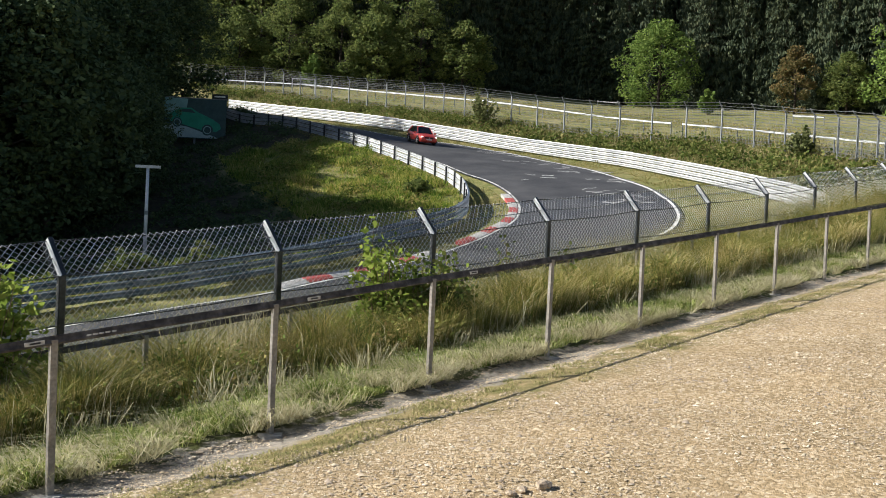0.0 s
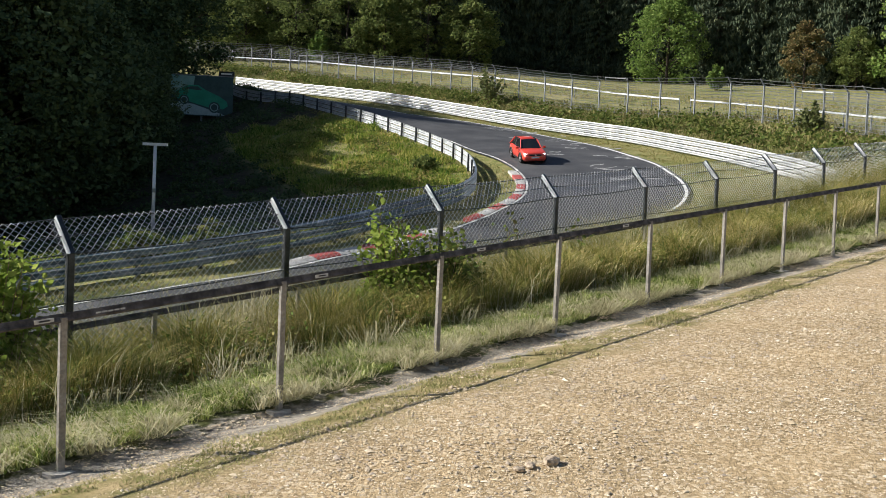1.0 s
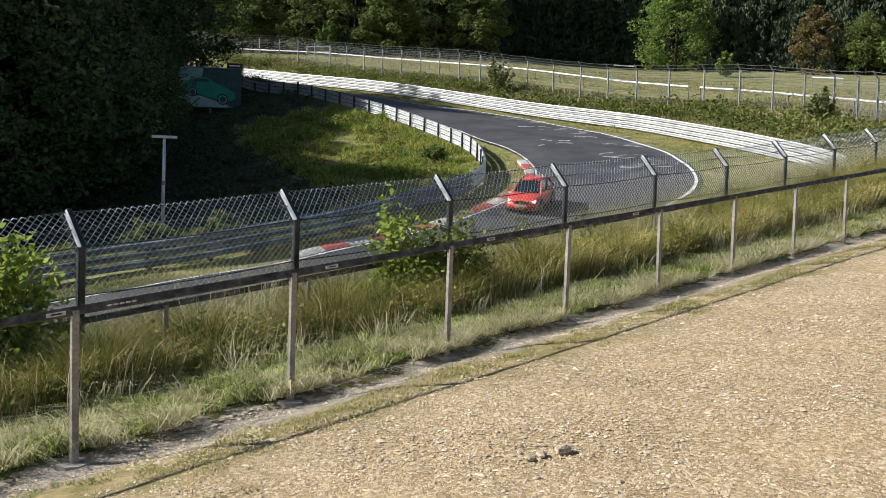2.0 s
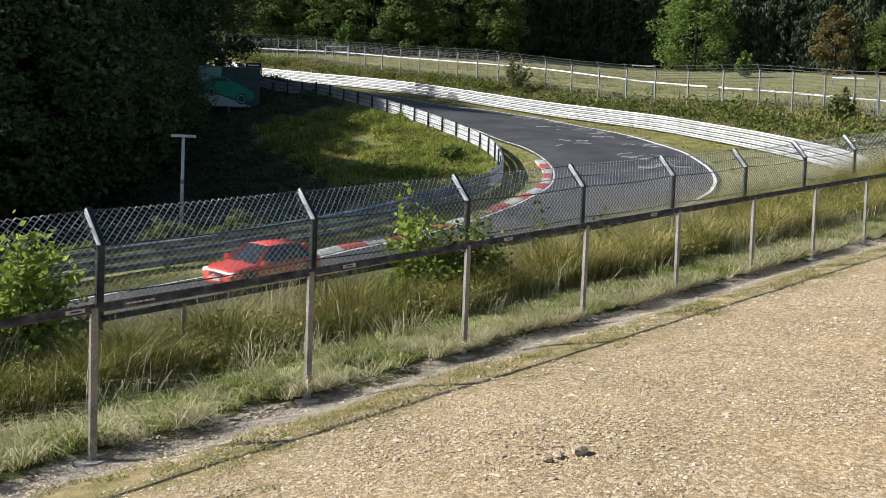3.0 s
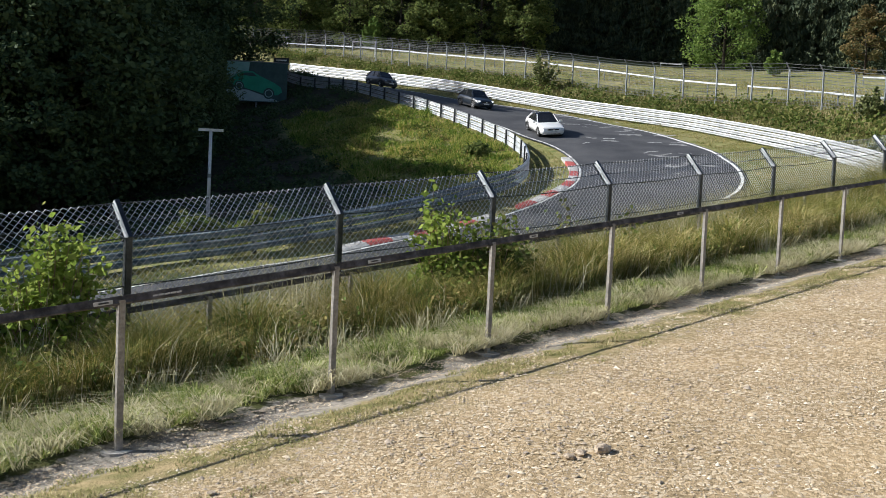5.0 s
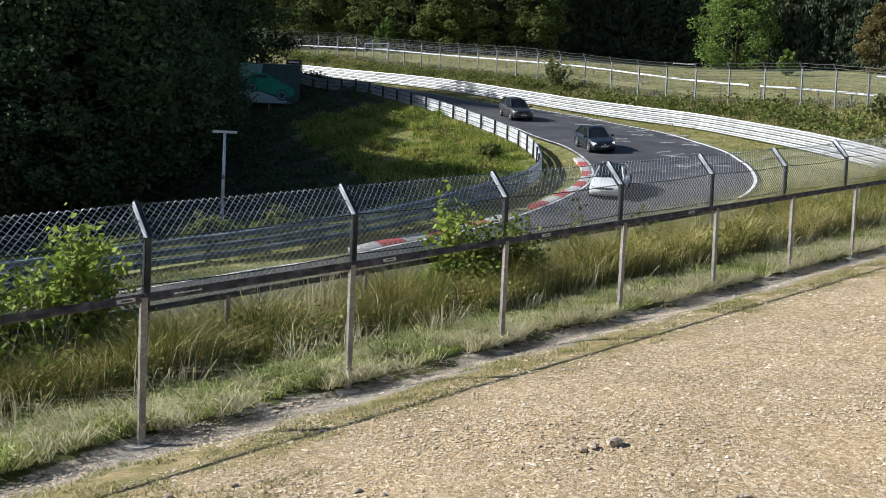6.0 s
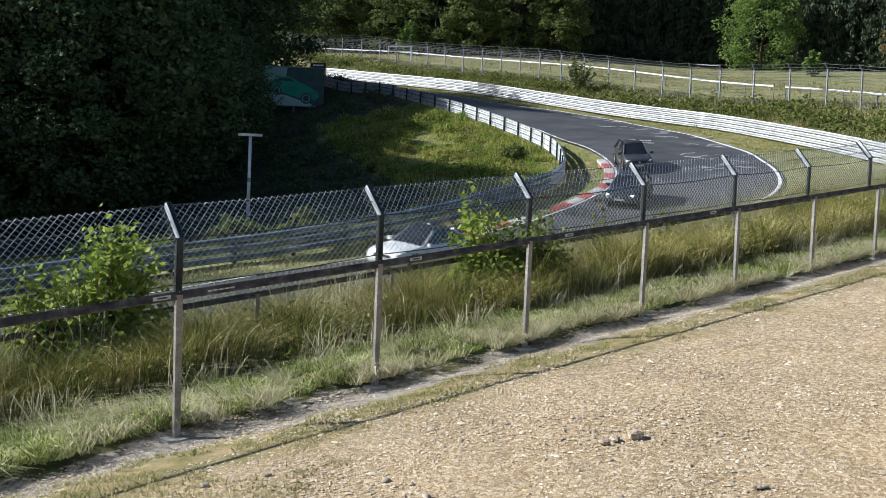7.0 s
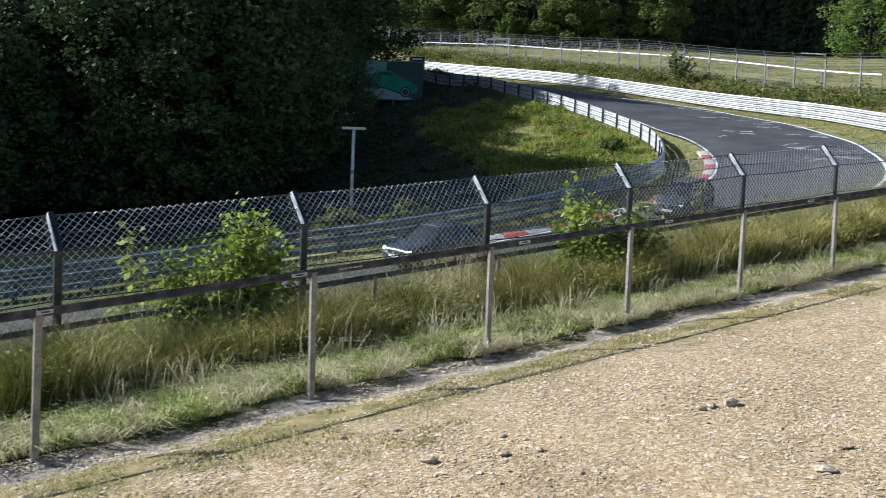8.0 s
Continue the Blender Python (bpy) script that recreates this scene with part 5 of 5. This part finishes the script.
def flat(points, y):
    """A thin plate with the outline points (x, z), its face at y."""
    return Shape().loft([[(x, y, z) for x, z in points], [(x, y + 0.006, z) for x, z in points]])


def disc(x, z, r, n=18):
    return [(x + r * math.cos(t), z + r * math.sin(t)) for t in np.linspace(0, 2 * math.pi, n, endpoint=False)]


def hoarding():
    x, y = -19.9, 99.5
    low = 9.76
    base = thing("hoarding", "large hoarding with a picture of a green sports car", "billboard", at=pose(x, y, low, 0, 0, 4) @ Matrix.Scale(1.25, 4))
    part("panel", Shape().box((4.6, 0.08, 3.0), pose(0, 0.05, 1.5)), PANEL_DARK, base)
    for k in (-1.7, 0, 1.7):
        deep = (low - height(x, y)) / 1.25 + 0.4
        part("post", Shape().box((0.14, 0.14, deep + 2.0), pose(k, 0.18, 1.0 - deep / 2), 0.02), STEEL_DULL, base)
    part("frame", Shape().box((4.66, 0.10, 0.06), pose(0, 0.05, 3.02)), STEEL_DULL, base)
    part("picture_sky", flat([(-2.28, 1.55), (-0.7, 1.7), (-0.55, 2.95), (-2.28, 2.97)], -0.004), PANEL_TEAL, base, "pale teal background")
    part("picture_ground", flat([(-2.28, 0.05), (1.9, 0.05), (1.0, 0.35), (-0.6, 0.85), (-1.7, 1.0), (-2.28, 0.95)], -0.004), PANEL_PALE, base, "pale ramp")
    part("picture_car", flat([(-1.95, 1.45), (-1.9, 1.75), (-1.45, 2.05), (-0.95, 2.25), (-0.3, 2.28), (0.25, 1.95), (1.3, 1.5), (1.85, 1.15), (1.95, 0.8), (1.6, 0.55), (0.6, 0.62), (-0.9, 1.02), (-1.75, 1.2)], -0.014), PANEL_GREEN, base, "green car silhouette")
    part("picture_window", flat([(-1.2, 1.98), (-0.9, 2.16), (-0.32, 2.18), (0.05, 1.9), (-0.6, 1.92)], -0.024), PANEL_DARK, base, "dark window")
    part("picture_wing", flat([(-2.15, 1.9), (-1.5, 2.12), (-1.5, 2.18), (-2.15, 1.98)], -0.024), PANEL_PALE, base)
    for cx, cz, r in ((-1.3, 1.15, 0.36), (0.95, 0.66, 0.42)):
        part("picture_wheel", flat(disc(cx, cz, r), -0.024), PANEL_DARK, base, "dark wheel")
        part("picture_rim", flat(disc(cx, cz, r * 0.72), -0.034), PANEL_RIM, base)
        part("picture_hub", flat(disc(cx, cz, r * 0.58), -0.044), PANEL_DARK, base)


hoarding()


def track_board():
    x, y = -19.5, 110.0
    base = thing("track_board", "small dark board with a white stripe beside the track", "sign", at=pose(x, y, height(x, y)) @ Matrix.Scale(1.25, 4))
    part("board", Shape().box((1.3, 0.06, 0.55), pose(0, 0, 0.85)), FENCE_STEEL, base)
    part("stripe", Shape().box((0.9, 0.01, 0.12), pose(0, -0.036, 0.92)), WHITE_LINE, base, "white stripe")
    for k in (-0.5, 0.5):
        part("post", Shape().box((0.08, 0.08, 1.2), pose(k, 0.07, 0.4)), STEEL_DULL, base)


track_board()


def white_frame():
    x, y = -14.0, 141.3
    base = thing("metal_hurdle", "white rectangular metal frame beside the meadow rail", "frame", at=pose(x, y, height(x, y), 0, 0, -12) @ Matrix.Scale(1.25, 4))
    for size, at in (((2.6, 0.08, 0.09), (0, 0, 1.55)), ((2.6, 0.08, 0.09), (0, 0, 1.0)), ((0.09, 0.08, 1.8), (-1.26, 0, 0.7)), ((0.09, 0.08, 1.8), (1.26, 0, 0.7))):
        part("bar", Shape().box(size, pose(*at)), STEEL, base)


white_frame()


# ---- pale scrawls of chalk paint on the asphalt ----
def scrawls():
    rng = np.random.default_rng(120)
    base = thing("road_scrawls", "faded pale painted scrawls across the asphalt", "road marking", kind="structure")
    for x, y, n, wide in ((9.0, 87.0, 9, 4.2), (10.5, 80.8, 8, 3.7), (13.2, 77.0, 9, 3.2), (12.8, 66.8, 7, 2.7), (10.0, 72.8, 5, 3.0), (14.5, 71.5, 6, 2.2), (6.8, 89.5, 5, 2.5), (11.8, 61.8, 4, 2.7), (14.0, 63.2, 4, 1.7)):
        for k in range(n):
            cx, cy = x + rng.normal(0, wide * 0.35), y + rng.normal(0, 1.0)
            length, turn = rng.uniform(0.45, 1.9), rng.normal(0.0, 0.5)
            wave, wide_k = rng.uniform(0, 6), rng.uniform(0.10, 0.22)
            a, b = [], []
            for t in np.linspace(-0.5, 0.5, 7):
                px, py = cx + t * length * math.cos(turn), cy + t * length * math.sin(turn) + 0.15 * math.sin(wave + 7 * t)
                a.append((px, py - wide_k))
                b.append((px, py + wide_k))
            a, b = np.array(a), np.array(b)
            rows = np.stack([a, b], 1).reshape(-1, 2)
            q = (2 * np.arange(6))[:, None] + np.array([[0, 2, 3, 1]])
            part("scrawl", big_mesh("scrawl", np.c_[rows, heights(rows) + 0.072], q, CHALK), CHALK, base)


scrawls()
# ---- cars ----
def paint(name, color, coat=0.6, metal=0.0):
    c = tuple(color)
    d = tuple(v * 0.8 for v in c)
    return mat(name, [d, c], scale=0.8, rough=0.35, metal=metal, bump=0, fine=0.05, spec=0.5, coat=coat)


CAR_GLASS = mat("car_glass", [(0.010, 0.012, 0.014), (0.018, 0.02, 0.022)], scale=1, rough=0.08, bump=0, fine=0.0, spec=0.6)
BLACK_TRIM = mat("black_trim", [(0.012, 0.012, 0.012), (0.025, 0.025, 0.025)], scale=6, rough=0.6, bump=0.1)
TYRE = mat("tyre_rubber", [(0.012, 0.012, 0.012), (0.03, 0.029, 0.028)], scale=9, rough=0.85)
RIM = mat("silver_rim", [(0.45, 0.45, 0.46), (0.6, 0.6, 0.61)], scale=5, rough=0.3, metal=0.7, bump=0)
LAMP = mat("headlamp", [(0.5, 0.5, 0.5), (0.75, 0.75, 0.75)], scale=8, rough=0.1, bump=0, spec=0.8)
PLATE = mat("plate_white", [(0.5, 0.5, 0.48), (0.6, 0.6, 0.58)], scale=10, rough=0.5, bump=0)
glow = bpy.data.materials.new("lit_headlamp")
glow.use_nodes = True
glow.node_tree.nodes["Principled BSDF"].inputs["Base Color"].default_value = (0.8, 0.8, 0.78, 1)
glow.node_tree.nodes["Principled BSDF"].inputs["Emission Color"].default_value = (1, 0.96, 0.88, 1)
glow.node_tree.nodes["Principled BSDF"].inputs["Emission Strength"].default_value = 0.9


def section(w, low, belt, x):
    """One closed ring of the lower body at x."""
    half = [(0.0, low), (w * 0.80, low), (w * 0.96, low + 0.10), (w, low + 0.30), (w * 0.985, (low + belt) / 2 + 0.10), (w * 0.93, belt - 0.03), (w * 0.80, belt), (0.0, belt + 0.02)]
    return [(x, y, z) for y, z in half] + [(x, -y, z) for y, z in reversed(half[1:-1])]


def build_car(name, label, color, length, width, tall, nose, screen, roof_from, roof_to, tail, belt, lit=False, sedan=False, dark_roof=False):
    """nose: bonnet height in front; screen, roof_from, roof_to, tail: places along the car, as fractions from the front."""
    body_paint = paint(name + "_paint", color)
    car = thing(name, label, "car")
    L, W = length, width / 2
    xs = [0.5 - t for t in (0.0, 0.012, 0.05, 0.12, screen, 0.5, 0.75, 0.90, 0.97, 1.0)]
    belts = [nose * 0.80, nose * 0.92, nose, nose + 0.06, belt, belt + 0.02, belt + 0.04, belt + (0.0 if sedan else 0.04), belt - 0.05, belt - 0.16]
    widths = [0.80, 0.88, 0.95, 0.99, 1.0, 1.0, 1.0, 0.97, 0.92, 0.86]
    lows = [0.30, 0.22, 0.19, 0.19, 0.19, 0.19, 0.19, 0.22, 0.28, 0.34]
    s = Shape().loft([section(W * w, lo, b, x * L) for x, b, w, lo in zip(xs, belts, widths, lows)])
    body = part("body", s, body_paint, car, smooth=True)
    # cabin: glass below, painted roof above
    cab = [(screen, belt - 0.02, 0.80, belt), (roof_from, tall - 0.03, 0.66, belt), ((roof_from + roof_to) / 2, tall, 0.67, belt), (roof_to, tall - 0.05, 0.64, belt), (tail, belt + 0.03, 0.74, belt)]

    def ring(t, top, w, low, sink):
        x = (0.5 - t) * L
        return [(x, W * 0.86, low - 0.03), (x, W * w, top - sink), (x, W * w * 0.72, top + 0.015 - sink), (x, 0, top + 0.03 - sink), (x, -W * w * 0.72, top + 0.015 - sink), (x, -W * w, top - sink), (x, -W * 0.86, low - 0.03)]

    g = Shape().loft([ring(*c, 0.012) for c in cab], closed=False, caps=False)
    part("glasshouse", g, CAR_GLASS, car, "dark tinted window glass", smooth=False)
    r = Shape()
    tops = cab[1:4]
    rings = []
    for t, top, w, low in tops:
        x = (0.5 - t) * L
        outer = [(x, W * w * 1.01, top - 0.03), (x, W * w * 0.72, top + 0.018), (x, 0, top + 0.035), (x, -W * w * 0.72, top + 0.018), (x, -W * w * 1.01, top - 0.03)]
        rings.append(outer + [(a, b * 0.97, c - 0.03) for a, b, c in reversed(outer)])
    r.loft(rings)
    part("roof", r, CAR_GLASS if dark_roof else body_paint, car, "dark glass roof" if dark_roof else "", smooth=True)
    for side in (1, -1):
        def corner(c, low=False):
            t, top, w, lo = c
            return ((0.5 - t) * L, side * W * (0.86 if low else w) * 1.005, (lo - 0.02) if low else top - 0.012)
        part("pillar", Shape().tube([corner(cab[0], True), corner(cab[1])], 0.038, 5), body_paint, car)
        part("pillar", Shape().tube([corner(cab[4], True), corner(cab[3])], 0.065, 5), body_paint, car)
        mid = cab[2]
        part("pillar", Shape().tube([corner(mid, True), corner(mid)], 0.035, 5), BLACK_TRIM, car)
        m = Shape().box((0.12, 0.20, 0.13), pose((0.5 - screen - 0.03) * L, side * (W + 0.09), belt + 0.06), 0.03)
        part("wing_mirror", m, body_paint, car)
        lamp = Shape().box((0.16, 0.27, 0.11), pose(L * 0.472, side * W * 0.68, nose - 0.11, 0, 12, side * -18), 0.04)
        part("headlamp", lamp, glow if lit else LAMP, car, "lit headlamp" if lit else "clear headlamp")
        tail_lamp = Shape().box((0.08, 0.30, 0.14), pose(-L * 0.485, side * W * 0.66, belt - 0.14), 0.02)
        part("tail_lamp", tail_lamp, KERB_RED, car, "red tail lamp")
        part("door_seam", Shape().box((0.012, 0.012, belt - 0.35), pose((0.5 - screen - 0.04) * L, side * W * 0.985, (belt + 0.25) / 2)), BLACK_TRIM, car)
        part("sill", Shape().box((L * 0.46, 0.05, 0.10), pose(0, side * W * 0.93, 0.22), 0.01), BLACK_TRIM, car)
        for x in (L * 0.315, -L * 0.295):
            wheel = part("wheel", Shape().tube([(0, -0.115, 0), (0, -0.09, 0), (0, 0.09, 0), (0, 0.115, 0)], [0.24, 0.27, 0.27, 0.24], 18), BLACK_TRIM, car, at=pose(x, side * (W - 0.10), 0.315))
            ring_pts = [(0.315 * math.cos(t), 0, 0.315 * math.sin(t)) for t in np.linspace(0, 2 * math.pi, 25)]
            tyre = Shape()
            rings = []
            for px, _, pz in ring_pts[:-1]:
                u = Vector((px, 0, pz)).normalized()
                rings.append([tuple(u * 0.225 + Vector((0, -0.10, 0))), tuple(u * 0.30 + Vector((0, -0.11, 0))), tuple(u * 0.318 + Vector((0, -0.08, 0))), tuple(u * 0.318 + Vector((0, 0.08, 0))), tuple(u * 0.30 + Vector((0, 0.11, 0))), tuple(u * 0.225 + Vector((0, 0.10, 0)))])
            rings.append(rings[0])
            tyre.loft(rings, caps=False)
            part("tyre", tyre, TYRE, wheel, smooth=True)
            rim = Shape()
            for k in range(5):
                rim.box((0.055, 0.03, 0.22), pose(0, 0, 0, 0, k * 72, 0) @ pose(0, side * 0.105, 0.11))
            rim.tube([(0, side * 0.085, 0), (0, side * 0.125, 0)], 0.06, 10)
            part("rim", rim, RIM, wheel)
            arch = Shape()
            n = 14
            pts = [(x + 0.37 * math.cos(t), side * (W * 1.002), 0.315 + 0.37 * math.sin(t)) for t in np.linspace(-0.25, math.pi + 0.25, n)]
            arch.tube(pts, 0.035, 5)
            part("wheel_arch", arch, BLACK_TRIM, car)
    part("grille", Shape().box((0.05, width * 0.48, 0.10), pose(L * 0.497, 0, nose - 0.17), 0.02), BLACK_TRIM, car, "black front grille")
    part("lower_intake", Shape().box((0.06, width * 0.62, 0.14), pose(L * 0.492, 0, 0.34), 0.02), BLACK_TRIM, car)
    part("badge", Shape().tube([(L * 0.522, 0, nose - 0.17), (L * 0.53, 0, nose - 0.17)], 0.05, 10), RIM, car)
    part("number_plate", Shape().box((0.02, 0.50, 0.10), pose(L * 0.522, 0, 0.46)), PLATE, car, "white plate")
    part("bonnet_seam", Shape().box((0.012, width * 0.72, 0.012), pose(L * (0.5 - screen) + 0.02, 0, belt + 0.016)), BLACK_TRIM, car)
    return car


red_hatchback = build_car("red_hatchback", "red compact hatchback driving down the track", (0.66, 0.055, 0.03), 3.8, 1.66, 1.43, 0.77, 0.27, 0.44, 0.82, 0.97, 0.89, lit=True)
white_saloon = build_car("white_saloon", "white saloon car with a dark roof driving down the track", (0.72, 0.72, 0.70), 4.5, 1.78, 1.40, 0.75, 0.30, 0.47, 0.72, 0.89, 0.88, sedan=True, dark_roof=True)
black_hatchback = build_car("black_hatchback", "dark blue compact car with lit headlamps on the track", (0.010, 0.016, 0.024), 3.8, 1.68, 1.42, 0.76, 0.26, 0.42, 0.80, 0.95, 0.90, lit=True)
grey_hatchback = build_car("grey_hatchback", "dark grey family hatchback following down the track", (0.035, 0.034, 0.034), 3.9, 1.70, 1.50, 0.81, 0.25, 0.42, 0.84, 0.97, 0.94)

CAR_WAYS = {
    "red_hatchback": [(0, 1.38, 90.94), (0.5, 5.5, 78.5), (1, 7.75, 69.38), (1.5, 8.25, 62), (2.1, 4.88, 50.25), (2.8, -2.75, 37.75), (3.1, -7.1, 32.55), (3.5, -14.12, 25.12), (4.5, -33.75, 6.88), (8, -62.5, -13.75)],
    "white_saloon": [(0, -65, 155.62), (2.4, -37.5, 133.75), (3.3, -16.75, 115.25), (3.5, -12.88, 110), (4, -4.25, 98.12), (4.5, 2.12, 86.88), (5.1, 6.25, 73.12), (5.8, 7.75, 58.5), (6, 7.25, 55.62), (6.5, 4.25, 49.62), (7, -2.75, 38.9), (7.5, -11.6, 28), (8, -21.25, 16.88)],
    "black_hatchback": [(0, -71.25, 160), (3.0, -41.25, 136.25), (4, -16.5, 114.75), (4.5, -7, 101.25), (5.1, 2, 86.25), (5.8, 6.75, 72.12), (6, 7.75, 68.62), (6.5, 8.5, 61.5), (7, 6.75, 53.62), (7.3, 4.12, 48.25), (7.8, -3.25, 38.75), (8, -5.6, 35.7)],
    "grey_hatchback": [(0, -76.25, 164.38), (3.4, -45, 139.38), (4.5, -17.38, 115.75), (5.1, -7, 102.25), (5.8, 1, 88.75), (6, 3, 82.75), (6.5, 6.25, 71.38), (7, 8, 62.75), (7.3, 8, 58.75), (7.5, 7.5, 56), (7.8, 5.5, 51.5), (8, 4.12, 48.75)],
}


def smooth_way(rows, times):
    """Places at the times on a smooth curve through the rows of seconds, x, y."""
    r = np.array(rows, float)
    out = []
    slope = np.gradient(r[:, 1:], r[:, 0], axis=0)
    for t in times:
        k = int(np.clip(np.searchsorted(r[:, 0], t) - 1, 0, len(r) - 2))
        d = r[k + 1, 0] - r[k, 0]
        u = (t - r[k, 0]) / d
        out.append((2 * u**3 - 3 * u**2 + 1) * r[k, 1:] + (u**3 - 2 * u**2 + u) * d * slope[k] + (-2 * u**3 + 3 * u**2) * r[k + 1, 1:] + (u**3 - u**2) * d * slope[k + 1])
    return np.array(out)


def drive(car, rows):
    times = np.round(np.arange(0, 8.01, 0.2), 2)
    here, ahead = smooth_way(rows, times), smooth_way(rows, np.minimum(times + 0.05, 8.0))
    back = smooth_way(rows, np.maximum(times - 0.05, 0.0))
    keys = []
    for t, p, a, b in zip(times, here, ahead, back):
        w = (a - b) / np.linalg.norm(a - b)
        side = np.array([-w[1], w[0]])
        z = [float(v) for v in heights([p + w * 1.3, p - w * 1.3, p + side * 0.75, p - side * 0.75])]
        x_axis = Vector((w[0], w[1], (z[0] - z[1]) / 2.6)).normalized()
        y_axis = Vector((side[0], side[1], (z[2] - z[3]) / 1.5))
        z_axis = x_axis.cross(y_axis).normalized()
        y_axis = z_axis.cross(x_axis)
        m = Matrix((x_axis, y_axis, z_axis)).transposed().to_4x4()
        m.translation = Vector((p[0], p[1], sum(z) / 4 + 0.062))
        keys.append((float(t), m))
    walk(car, keys)


def motions():
    drive(red_hatchback, CAR_WAYS["red_hatchback"])
    drive(white_saloon, CAR_WAYS["white_saloon"])
    drive(black_hatchback, CAR_WAYS["black_hatchback"])
    drive(grey_hatchback, CAR_WAYS["grey_hatchback"])


motions()
